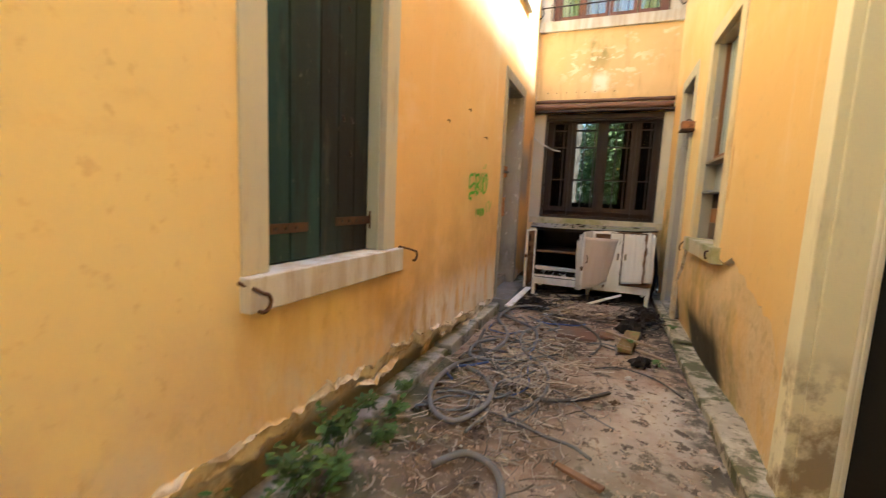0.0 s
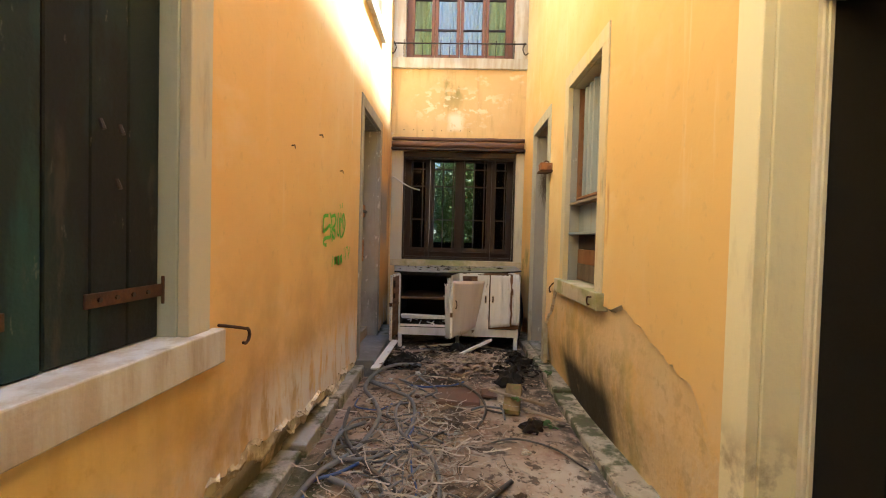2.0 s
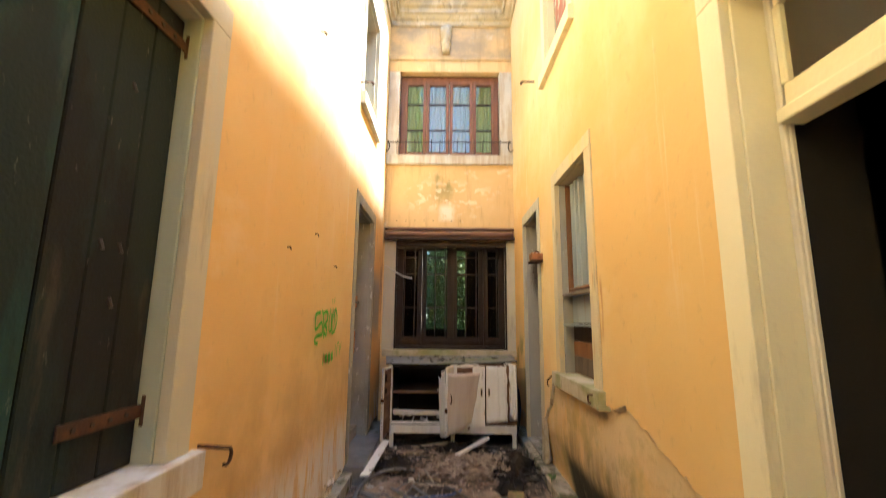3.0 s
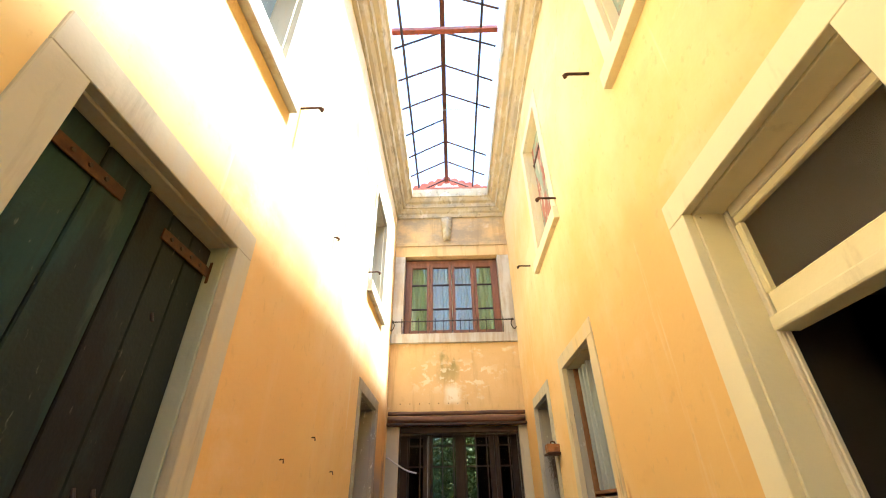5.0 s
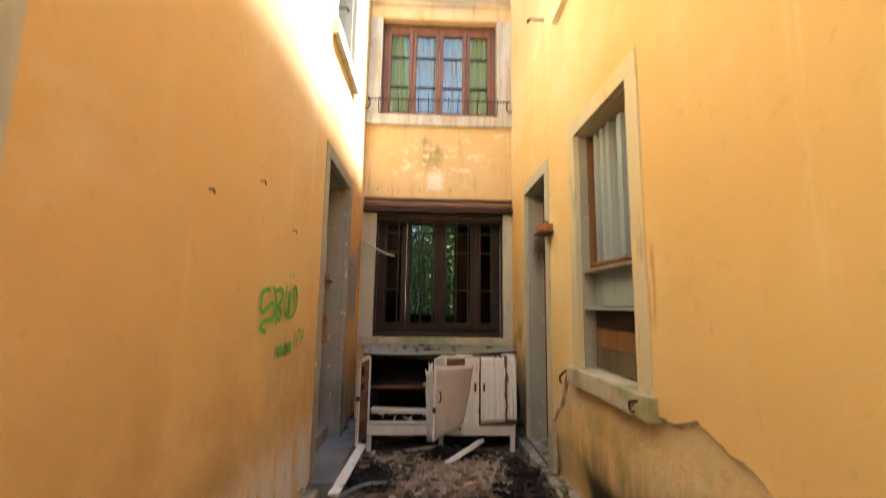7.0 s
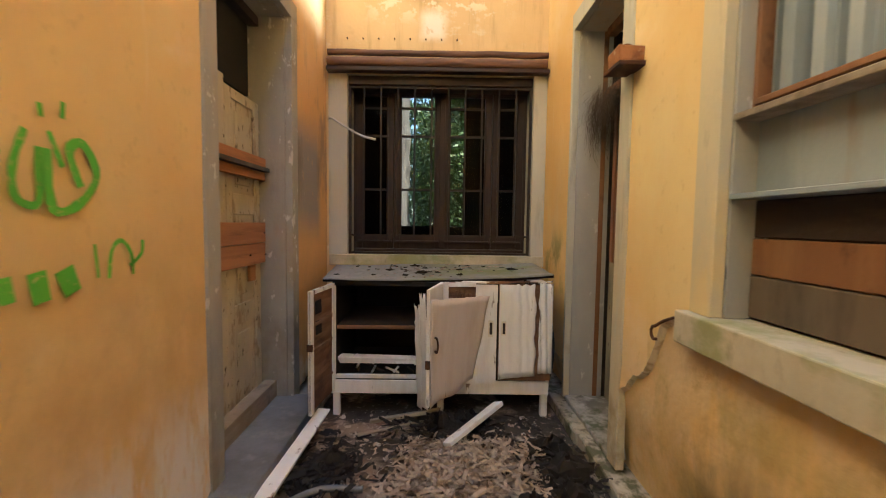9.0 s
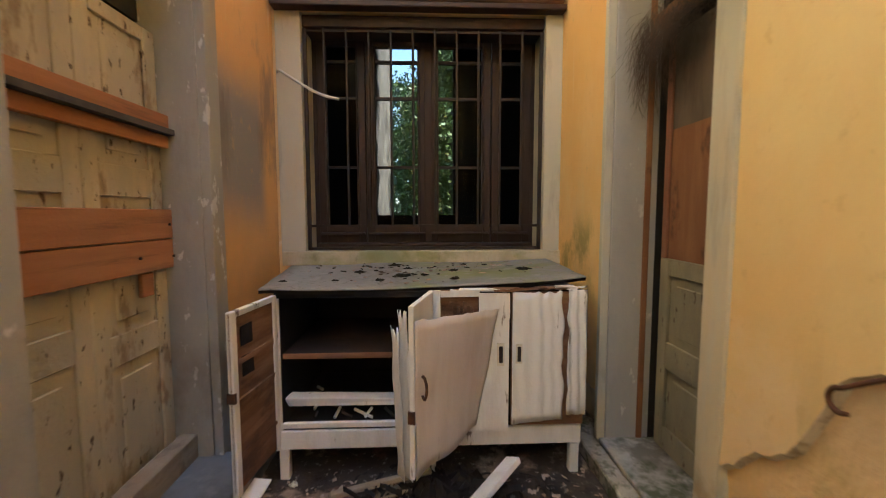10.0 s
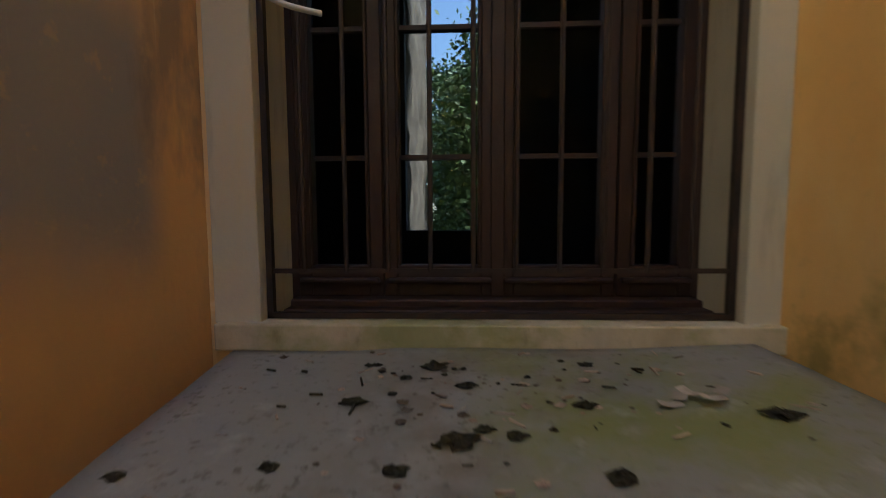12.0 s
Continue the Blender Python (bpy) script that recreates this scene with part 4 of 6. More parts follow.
def tree(x, y, h, r, seed, label):
    rnd = random.Random(seed)
    root = empty("tree", label, "tree")
    root.location = (x, y, -0.3)
    trunk = MB().tube([(0.05 * nz(k, seed), 0.05 * nz(seed, k), h * 0.75 * k / 6) for k in range(7)], 0.16, 9, 0.35)
    for k in range(7):
        a = rnd.uniform(0, 6.28)
        z0 = h * rnd.uniform(0.2, 0.65)
        trunk.tube([(0, 0, z0), (0.5 * r * math.cos(a), 0.5 * r * math.sin(a), z0 + 0.4), (0.9 * r * math.cos(a), 0.9 * r * math.sin(a), z0 + 0.7)], 0.05, 6, 0.3)
    trunk.make("trunk", bark, root, smooth=True)
    crown = MB()
    for c in range(170):
        a, rr, zz = rnd.uniform(0, 6.28), r * math.sqrt(rnd.random()), rnd.uniform(0.08, 1.0)
        wid = math.sin(math.pi * min(0.97, max(0.12, zz))) ** 0.6
        cx, cy, cz = rr * wid * math.cos(a), rr * wid * math.sin(a), h * zz
        for _ in range(75):
            p = Vector((cx + rnd.gauss(0, 0.22), cy + rnd.gauss(0, 0.22), cz + rnd.gauss(0, 0.16)))
            d = Vector((rnd.gauss(0, 1), rnd.gauss(0, 1), rnd.gauss(-0.4, 0.6))).normalized()
            sd = d.cross(Vector((rnd.gauss(0, 1), rnd.gauss(0, 1), rnd.gauss(0, 1)))).normalized()
            s = rnd.uniform(0.06, 0.12)
            n = len(crown.v)
            crown.v += [p, p + d * s * 0.5 + sd * s * 0.35, p + d * s, p + d * s * 0.5 - sd * s * 0.35]
            crown.f.append((n, n + 1, n + 2, n + 3))
    tagged(crown.make("crown", tree_leaf, root), kind="stuff")
    return root


tree(1.50, 12.2, 4.6, 0.95, 3, "leafy garden tree in sunlight")
tree(2.3, 14.0, 6.2, 1.5, 5, "tall leafy garden tree")
tree(0.95, 13.4, 4.1, 1.0, 8, "low leafy garden shrub")
tree(0.4, 15.6, 4.9, 1.5, 14, "leafy tree further down the garden")
tree(1.9, 16.4, 6.0, 1.8, 17, "leafy tree further down the garden")
tree(3.8, 14.0, 5.0, 1.6, 11, "leafy garden tree at the side")


# ---- green shutters in the left window ----
def shutter(label, place, u0, u1, z0, z1, d, board_mat, boards, hinge_side, hinges, group=""):
    root = empty("window_shutter", label, "shutter", group)
    w = (u1 - u0) / boards
    for k in range(boards):
        MB().box((u0 + k * w + 0.002, z0, d - 0.03), (u0 + (k + 1) * w - 0.002, z1 + random.uniform(-0.006, 0.004), d + random.uniform(-0.003, 0.003)), place).make("board", board_mat, root, bevel=0.004)
    for hz in hinges:
        ua, ub = (u1 - 0.30, u1 + 0.012) if hinge_side else (u0 - 0.012, u0 + 0.30)
        st = MB().box((ua, hz - 0.022, d + 0.003), (ub, hz + 0.022, d + 0.010), place)
        hp = ub if hinge_side else ua
        st.tube([place(hp, hz - 0.05, d + 0.012), place(hp, hz + 0.05, d + 0.012)], 0.013, 8)
        strap = st.make("strap_hinge", rust, root, "rusty strap hinge", bevel=0.002)
        for q in range(4):
            uq = ua + (ub - ua) * (0.15 + 0.2 * q)
            MB().tube([place(uq, hz, d + 0.009), place(uq, hz, d + 0.015)], 0.008, 6).make("rivet", dark_iron, strap)
    return root


s1 = shutter("dark green board shutter, closed, above the stone sill", on_left, 1.79, 2.182, 0.92, 2.54, -0.085, green_wood, 2, False, (1.07, 2.42), "window shutters")
s2 = shutter("worn blackened board shutter, closed, with bare wood showing", on_left, 2.190, 2.60, 0.92, 2.53, -0.09, worn_green, 3, True, (1.085, 2.42), "window shutters")
for uu, zz in ((2.42, 1.45), (2.43, 1.62), (2.36, 1.62), (2.40, 2.15)):
    MB().tube([on_left(uu, zz, -0.092), on_left(uu, zz - 0.03, -0.080)], 0.006, 6).make("staple", dark_iron, s2)
# Unseen panel added to stop daylight coming in round the shutters.
tagged(MB().box((1.70, 0.92, -0.40), (2.70, 2.70, -0.36), on_left).make("light_block_panel", worn_green), "unseen panel added behind the closed shutters to stop daylight", "panel", kind="structure")


def hold_hook(label, place, u, z, du, drop, size=1.0):
    """A wrought iron shutter catch: a bar out of the wall with a curled end."""
    pts = [place(u, z, -0.03), place(u + du * 0.5, z - drop * 0.4, 0.05 * size), place(u + du, z - drop * 0.75, 0.07 * size)]
    curl = [place(u + du + 0.035 * size * math.sin(a) * (1 if du >= 0 else -1), z - drop * 0.75 - 0.035 * size * (1 - math.cos(a)), 0.072 * size) for a in (0.6, 1.4, 2.2, 3.0, 3.8)]
    ob = MB().tube(bezier(pts + curl, 4), 0.008 * size, 6).make("shutter_hook", rust, smooth=True)
    return tagged(ob, label, "hook", "shutter hooks")


hold_hook("rusty curled shutter hook beside the stone sill", on_left, 2.79, 0.925, 0.11, 0.05, 0.9)
hold_hook("rusty curled shutter hook beside the stone sill", on_left, 1.63, 0.90, 0.05, 0.06)
hold_hook("rusty curled shutter hook on the mossy sill", on_right, 3.84, 0.945, 0.11, 0.02, 0.75)
hold_hook("rusty shutter hook beside the boarded window", on_right, 4.90, 0.955, 0.10, 0.10, 0.75)


def peg(label, place, u, z, out, size=1.0):
    """A short iron pin out of the wall with a knob at its end."""
    ob = MB().tube([place(u, z, -0.03), place(u, z + 0.004, out)], 0.009 * size, 6)
    ob.tube(bezier([place(u, z, out - 0.01), place(u, z - 0.012, out + 0.012), place(u, z - 0.03, out + 0.004)], 4), 0.012 * size, 6)
    return tagged(ob.make("shutter_pin", rust, smooth=True), label, "hook", "shutter hooks")


peg("rusty shutter pin high on the sunlit wall", on_left, 2.86, 3.76, 0.13)
peg("rusty shutter pin high on the sunlit wall", on_left, 5.08, 3.78, 0.12)
peg("small iron pin on the wall", on_left, 3.79, 3.38, 0.03, 0.7)
peg("rusty shutter pin by the upper window", on_right, 2.95, 4.15, 0.16, 1.3)
peg("rusty shutter pin by the upper window", on_right, 4.06, 3.93, 0.16, 1.2)
peg("rusty shutter pin by the upper window", on_right, 5.45, 4.02, 0.14)
for uu, zz in ((3.48, 1.79), (3.92, 1.955), (4.43, 1.80)):
    tagged(MB().tube([on_left(uu, zz, -0.02), on_left(uu - 0.004, zz + 0.003, 0.022), on_left(uu - 0.005, zz - 0.016, 0.026)], 0.0038, 6).make("nail", rust), "bent rusty nail in the ochre wall", "nail", "wall nails")


# ---- spray-paint scrawl: strokes only ----
def scrawl_at(cx, cy):
    px, py = 340 + cx / 3, 320 + cy / 3
    y = interp(px, [400, 405, 490, 512, 520], [3.97, 4.0, 4.55, 4.76, 4.84])
    z = interp(px, [405, 490, 512], [1.22 + (460 - py) * 0.00232, 1.28 + (430 - py) * 0.00306, 1.2 + (455 - py) * 0.0036])
    return y, z


def scrawl(strokes, label):
    root = empty("graffiti", label, "graffiti")
    for width, pts in strokes:
        yz = [scrawl_at(*p) for p in pts]
        line = bezier([(0, a, b) for a, b in yz], 5) if len(yz) > 2 else [Vector((0, a, b)) for a, b in yz]
        n = len(line)
        mb = MB()
        for i, p in enumerate(line):
            t = (line[min(i + 1, n - 1)] - line[max(i - 1, 0)]).normalized()
            sd = Vector((0, -t.z, t.y)) * (1.25 * width * (0.85 + 0.3 * nz(p.y * 30, p.z * 30)))
            for sgn in (-1, 1):
                q = p + sd * sgn
                mb.v.append(on_left(q.y, q.z, 0.0075))
        for i in range(n - 1):
            mb.f.append((2 * i, 2 * i + 1, 2 * i + 3, 2 * i + 2))
        mb.make("stroke", green_paint, root)


scrawl([(0.012, [(250, 150), (206, 160), (200, 230), (206, 292), (260, 240), (276, 255), (278, 330), (230, 346), (206, 366), (206, 400), (236, 410)]),
        (0.010, [(265, 130), (288, 200), (298, 372)]),
        (0.012, [(285, 160), (330, 155), (335, 220), (300, 262), (330, 282), (325, 340), (298, 318)]),
        (0.009, [(372, 130), (358, 220), (360, 300), (385, 306), (386, 170)]), (0.008, [(400, 128), (416, 215)]),
        (0.012, [(396, 172), (402, 322), (440, 302), (460, 230), (446, 150), (426, 172), (440, 262)]),
        (0.006, [(390, 62), (392, 96)]), (0.006, [(420, 50), (418, 92)])], "large green sprayed scrawl on the ochre wall")
scrawl([(0.006, [(303, 585), (306, 540), (312, 492)]), (0.024, [(338, 496), (342, 560)]), (0.022, [(378, 482), (384, 560)]), (0.026, [(412, 476), (424, 540)]),
        (0.005, [(455, 412), (458, 502)]), (0.006, [(470, 505), (474, 430), (486, 404), (498, 440), (500, 495)]), (0.006, [(514, 404), (512, 440), (496, 472)])],
       "small green sprayed scrawl on the ochre wall")


# ---- boarded panelled door on the left ----
bd = empty("boarded_door", "old cream panelled double door nailed shut with planks", "door")
D = -0.19


def leaf(parent, place, u0, u1, z0, z1, d, panels, material, name="leaf"):
    """A framed leaf with sunk panels."""
    lf = MB().box((u0, z0, d - 0.035), (u1, z1, d - 0.012), place).make(name, material, parent)
    st = 0.075
    MB().box((u0, z0, d - 0.012), (u0 + st, z1, d), place).make("stile", material, lf, bevel=0.004)
    MB().box((u1 - st, z0, d - 0.012), (u1, z1, d), place).make("stile", material, lf, bevel=0.004)
    zs = [z0, *panels, z1]
    for zz in zs:
        a, b = max(z0, zz - 0.06), min(z1, zz + 0.06)
        MB().box((u0 + st, a, d - 0.012), (u1 - st, b, d - 0.001), place).make("rail", material, lf, bevel=0.004)
    for a, b in zip(zs, zs[1:]):
        MB().box((u0 + st + 0.05, a + 0.11, d - 0.014), (u1 - st - 0.05, b - 0.11, d - 0.005), place).make("panel", material, lf, bevel=0.005)
    return lf


leaf(bd, on_left, 5.25, 5.68, 0.14, 2.04, D, (0.80, 1.36), cream_door)
leaf(bd, on_left, 5.69, 6.12, 0.14, 2.0, D - 0.005, (0.72, 1.36), cream_door)
# Dark panel stands for the unlit void above the leaves.
MB().box((5.235, 2.05, -0.30), (6.125, 2.5, -0.26), on_left).make("void_shade_panel", room_shade, bd)
MB().box((5.235, 2.48, -0.25), (6.125, 2.535, -0.19), on_left).make("head_rail", brown_wood, bd)
MB().box((5.24, 1.13, D), (6.16, 1.255, D + 0.028), on_left).make("plank", orange_plank, bd, "raw orange plank nailed across", bevel=0.003)
MB().box((5.24, 1.0, D), (6.15, 1.126, D + 0.026), on_left).make("plank", orange_plank, bd, "raw orange plank nailed across", bevel=0.003)
MB().box((5.92, 0.90, D), (5.99, 0.995, D + 0.02), on_left).make("plank_end", orange_plank, bd, bevel=0.003)
MB().box((5.24, 1.60, D), (6.15, 1.66, D + 0.035), on_left).make("plank", orange_plank, bd, bevel=0.003)
MB().box((5.24, 1.575, D), (6.16, 1.598, D + 0.06), on_left).make("rubber_strip", hose_dark, bd, "black rubber strip between the planks")
MB().box((5.24, 1.52, D), (6.16, 1.573, D + 0.03), on_left).make("plank", orange_plank, bd, bevel=0.003)
MB().box((5.235, 0.108, -0.18), (6.125, 0.22, -0.10), on_left).make("kick_plank", grey_plank, bd, "rotten brown board along the threshold", bevel=0.004)
for uu, zz in ((5.35, 1.19), (6.10, 1.19), (5.9, 1.06), (6.12, 1.05)):
    MB().tube([on_left(uu, zz, D + 0.02), on_left(uu, zz, D + 0.034)], 0.006, 6).make("nail_head", dark_iron, bd)

# ---- ground-floor back window: joinery, glass, iron grille ----
bw = empty("window_1", "dark brown four-light casement window behind bars", "window", kind="structure")
Y = -0.26
MB().box((0.172, 0.992, Y - 0.07), (0.206, 2.498, Y), on_back).box((1.718, 0.992, Y - 0.07), (1.748, 2.498, Y), on_back)\
    .box((0.206, 2.46, Y - 0.07), (1.718, 2.498, Y), on_back).box((0.206, 0.992, Y - 0.07), (1.718, 1.03, Y), on_back).make("window_frame", brown_wood, bw, bevel=0.004)
for ua, ub in ((0.206, 0.541), (0.546, 0.972), (0.992, 1.430), (1.436, 1.718)):
    c = MB()
    wv = 0.052
    c.box((ua, 1.03, Y - 0.06), (ua + wv, 2.46, Y + 0.005), on_back).box((ub - wv, 1.03, Y - 0.06), (ub, 2.46, Y + 0.005), on_back)
    c.box((ua + wv, 2.40, Y - 0.06), (ub - wv, 2.46, Y + 0.003), on_back).box((ua + wv, 1.03, Y - 0.06), (ub - wv, 1.15, Y + 0.003), on_back)
    case = c.make("casement", brown_wood, bw, bevel=0.004)
    for ga, gb in ((ua + wv, ua + wv + 0.012), (ub - wv - 0.012, ub - wv)):
        MB().box((ga, 1.15, Y - 0.05), (gb, 2.40, Y + 0.014), on_back).make("bead", brown_wood, case, bevel=0.003)
    MB().box((ua + 0.012, 1.082, Y + 0.004), (ub - 0.012, 1.104, Y + 0.034), on_back).make("weather_bar", brown_wood, case, bevel=0.006)
    for zb in (1.567, 2.05, 2.30):
        MB().box((ua + wv, zb - 0.009, Y - 0.05), (ub - wv, zb + 0.009, Y - 0.015), on_back).make("glazing_bar", brown_wood, case)
    g = MB().box((ua + wv - 0.01, 1.12, Y - 0.036), (ub - wv + 0.01, 2.42, Y - 0.032), on_back).make("pane", dimming_glass, case)
    g.visible_shadow = False
MB().box((0.956, 1.03, Y + 0.006), (1.008, 2.46, Y + 0.022), on_back).make("cover_strip", brown_wood, bw, bevel=0.004)
MB().box((0.20, 0.993, -0.255), (1.72, 1.030, -0.175), on_back).make("drip_rail", brown_wood, bw, bevel=0.006)
MB().box((0.20, 0.993, -0.174), (1.72, 1.006, -0.11), on_back).make("sill_strip", brown_wood, bw, bevel=0.004)

grille = empty("window_grille", "dark iron bar grille across the back window", "grille")
G = -0.045
for ua, ub, za, zb in ((0.179, 0.200, 0.992, 2.42), (1.720, 1.741, 0.992, 2.42)):
    MB().box((ua, za, G - 0.012), (ub, zb, G + 0.012), on_back).make("side_bar", dark_iron, grille)
MB().box((0.179, 0.993, G - 0.012), (1.741, 1.012, G + 0.012), on_back).make("bottom_bar", dark_iron, grille)
for zb in (1.155, 2.41):
    MB().box((0.195, zb - 0.008, G - 0.005), (1.725, zb + 0.008, G + 0.005), on_back).make("cross_bar", dark_iron, grille)
for k in range(10):
    u = 0.31 + 0.1435 * k
    MB().tube([on_back(u + 0.004 * nz(k, 3), 1.15, G), on_back(u, 2.43, G)], 0.0085, 7).make("bar", dark_iron, grille)

beam = empty("rolled_blind", "weathered brown timber roller and pole over the window", "blind")
MB().tube([(0.03 + 1.8 * k / 12, 6.93 + 0.006 * nz(k, 1), 2.575 + 0.010 * nz(k * 0.5, 2)) for k in range(13)], 0.042, 10).make("roller", beam_wood, beam, smooth=True)
MB().tube([(0.03 + 1.81 * k / 12, 6.935, 2.652 + 0.008 * nz(k * 0.5, 5)) for k in range(13)], 0.026, 10).make("pole", beam_wood, beam, smooth=True)
MB().box((0.02, 6.90, 2.50), (1.85, 6.985, 2.535)).make("batten", brown_wood, beam, bevel=0.006)
# Added dark box stands for the shadow under the roller.
MB().box((0.180, 7.02, 2.425), (1.740, 7.25, 2.497)).make("head_shade_box", brown_wood, beam, "dark box standing for the shade under the roller", bevel=0.004)
tagged(MB().tube(bezier([(0.03, 6.99, 2.13), (0.06, 6.95, 2.125), (0.16, 6.93, 2.06), (0.30, 6.94, 1.985), (0.42, 6.95, 1.955)], 6), 0.009, 7).make("loose_cable", wire_white, smooth=True), "short pale cable sticking out of the wall", "cable")

for k in range(8):
    tagged(MB().tube([(0.18 + 0.13 * k + 0.02 * nz(k, 4), 7.01, 2.79 + 0.01 * nz(k, 9)), (0.18 + 0.13 * k, 6.975, 2.785)], 0.006, 6).make("nail", rust), "rusty nail in a row above the rolled blind", "nail", "end wall nails")

# ---- upper back window: joinery, glass, curtains, iron rail ----
uw = empty("window_2", "red-brown four-light window with pale green curtains", "window", kind="structure")
V = -0.12
MB().box((0.172, 3.772, V - 0.07), (0.235, 5.108, V), on_back).box((1.605, 3.772, V - 0.07), (1.668, 5.108, V), on_back)\
    .box((0.235, 5.04, V - 0.07), (1.605, 5.108, V), on_back).box((0.235, 3.772, V - 0.07), (1.605, 3.81, V), on_back).make("window_frame", red_brown, uw, bevel=0.004)
for ua, ub in ((0.235, 0.565), (0.57, 0.915), (0.925, 1.275), (1.28, 1.605)):
    c = MB()
    wv = 0.045
    c.box((ua, 3.81, V - 0.06), (ua + wv, 5.04, V + 0.005), on_back).box((ub - wv, 3.81, V - 0.06), (ub, 5.04, V + 0.005), on_back)
    c.box((ua + wv, 4.97, V - 0.06), (ub - wv, 5.04, V + 0.003), on_back).box((ua + wv, 3.81, V - 0.06), (ub - wv, 3.88, V + 0.003), on_back)
    case = c.make("casement", red_brown, uw, bevel=0.004)
    for zb in (4.235, 4.655):
        MB().box((ua + wv, zb - 0.009, V - 0.05), (ub - wv, zb + 0.009, V - 0.015), on_back).make("glazing_bar", brown_wood, case)
    g = MB().box((ua + wv - 0.01, 3.86, V - 0.036), (ub - wv + 0.01, 4.99, V - 0.032), on_back).make("pane", clear_glass, case)
    g.visible_shadow = False
for ua, ub, m, nm in ((0.20, 0.60, curtain_green, "pale green curtain drawn behind the glass"), (0.60, 0.95, curtain_white, "pale sheer curtain behind the glass"), (0.93, 1.27, curtain_white, "pale sheer curtain behind the glass"), (1.26, 1.64, curtain_green, "pale green curtain drawn behind the glass")):
    cu = MB().grid(lambda a, b, ua=ua, ub=ub: (ua + (ub - ua) * a + 0.01 * nz(a * 5, b * 2), 7.285 + 0.022 * math.sin(a * 34 + 2 * nz(a * 3, b * 1.5)) , 3.78 + 1.3 * b), 46, 10)
    tagged(cu.make("curtain", m, smooth=True), nm, "curtain", "upper window curtains")
rail = empty("window_rail", "low rusty iron rail with spikes before the upper window", "railing")
MB().tube([(0.02, 6.90, 3.935), (1.82, 6.90, 3.945)], 0.009, 7).make("top_rail", dark_iron, rail)
for k in range(13):
    u = 0.16 + 0.125 * k
    MB().tube([(u, 6.93, 3.765), (u, 6.905, 3.90), (u + 0.004, 6.90, 3.985)], 0.005, 6).make("spike", dark_iron, rail)
for u, sg in ((0.03, 1), (1.80, -1)):
    MB().tube(bezier([(u, 6.99, 3.95), (u, 6.90, 3.96), (u + 0.03 * sg, 6.87, 3.86), (u - 0.01 * sg, 6.90, 3.80), (u - 0.05 * sg, 6.91, 3.83)], 6), 0.008, 6).make("scroll", dark_iron, rail, smooth=True)

# ---- open doorway on the right: frame, fanlight, dim room beyond ----
dr = empty("door_1", "cream wooden door frame with a frosted fanlight, leaf missing", "door", kind="structure")
E0 = -0.15
MB().box((R_DOOR[1] - 0.036, 0.03, E0 - 0.035), (R_DOOR[1] - 0.009, 2.62, E0), on_right).box((R_DOOR[0] + 0.009, 0.03, E0 - 0.035), (R_DOOR[0] + 0.045, 2.62, E0), on_right)\
    .box((R_DOOR[0] + 0.045, 2.575, E0 - 0.07), (R_DOOR[1] - 0.045, 2.628, E0), on_right).make("door_frame", white_paint, dr, bevel=0.005)
MB().box((R_DOOR[1] - 0.046, 0.03, E0 - 0.030), (R_DOOR[1] - 0.036, 2.08, E0 - 0.012), on_right).make("stop_bead", white_paint, dr, bevel=0.003)
MB().box((R_DOOR[0] + 0.045, 2.08, E0 - 0.07), (R_DOOR[1] - 0.036, 2.135, E0 + 0.026), on_right).make("transom_bar", cream_trim, dr, bevel=0.008, seg=2)
fan = MB().box((R_DOOR[0] + 0.045, 2.135, E0 - 0.055), (R_DOOR[1] - 0.045, 2.228, E0 - 0.006), on_right).box((R_DOOR[0] + 0.045, 2.538, E0 - 0.055), (R_DOOR[1] - 0.045, 2.575, E0 - 0.006), on_right)\
    .box((R_DOOR[1] - 0.068, 2.228, E0 - 0.055), (R_DOOR[1] - 0.036, 2.538, E0 - 0.006), on_right).box((R_DOOR[0] + 0.045, 2.228, E0 - 0.055), (R_DOOR[0] + 0.10, 2.538, E0 - 0.006), on_right).make("fanlight_sash", cream_trim, dr, bevel=0.005)
MB().box((R_DOOR[0] + 0.09, 2.21, E0 - 0.036), (R_DOOR[1] - 0.06, 2.545, E0 - 0.03), on_right).make("pane", frosted, fan, "dusty frosted pane")
# Dark sheet over the reveal paints in the shade behind the door frame.
MB().box((R_DOOR[1] - 0.03, 0.03, -0.42), (R_DOOR[1] + 0.03, 2.66, E0 - 0.036), on_right).make("reveal_shade_sheet", room_shade, dr)
MB().tube([on_right(2.60, 2.61, -0.02), on_right(2.555, 2.605, -0.06)], 0.008, 6).make("hinge_pin", rust, dr)
bench = empty("work_table", "dim wooden table with a pale board on it", "table")
MB().box((2.75, 2.35, 0.86), (4.2, 3.45, 0.90)).make("tabletop", grey_plank, bench, bevel=0.004)
for lx, ly in ((2.8, 2.4), (4.12, 2.4), (2.8, 3.35), (4.12, 3.35)):
    MB().box((lx, ly, 0.0), (lx + 0.06, ly + 0.06, 0.86)).make("leg", brown_wood, bench, bevel=0.003)
tagged(MB().box((2.85, 2.5, 0.902), (3.9, 2.62, 0.925)).make("board", white_paint, bevel=0.003), "long pale board lying on the dim table", "board")
pot = empty("enamel_basin", "white enamel basin on the dim room floor", "basin")
basin = MB().grid(lambda a, b: (2.78 + (0.13 + 0.05 * b) * math.cos(6.2832 * a), 2.55 + (0.13 + 0.05 * b) * math.sin(6.2832 * a), 0.31 + 0.13 * b), 28, 4)
basin.make("bowl", bucket_white, pot, smooth=True, thick=0.004)
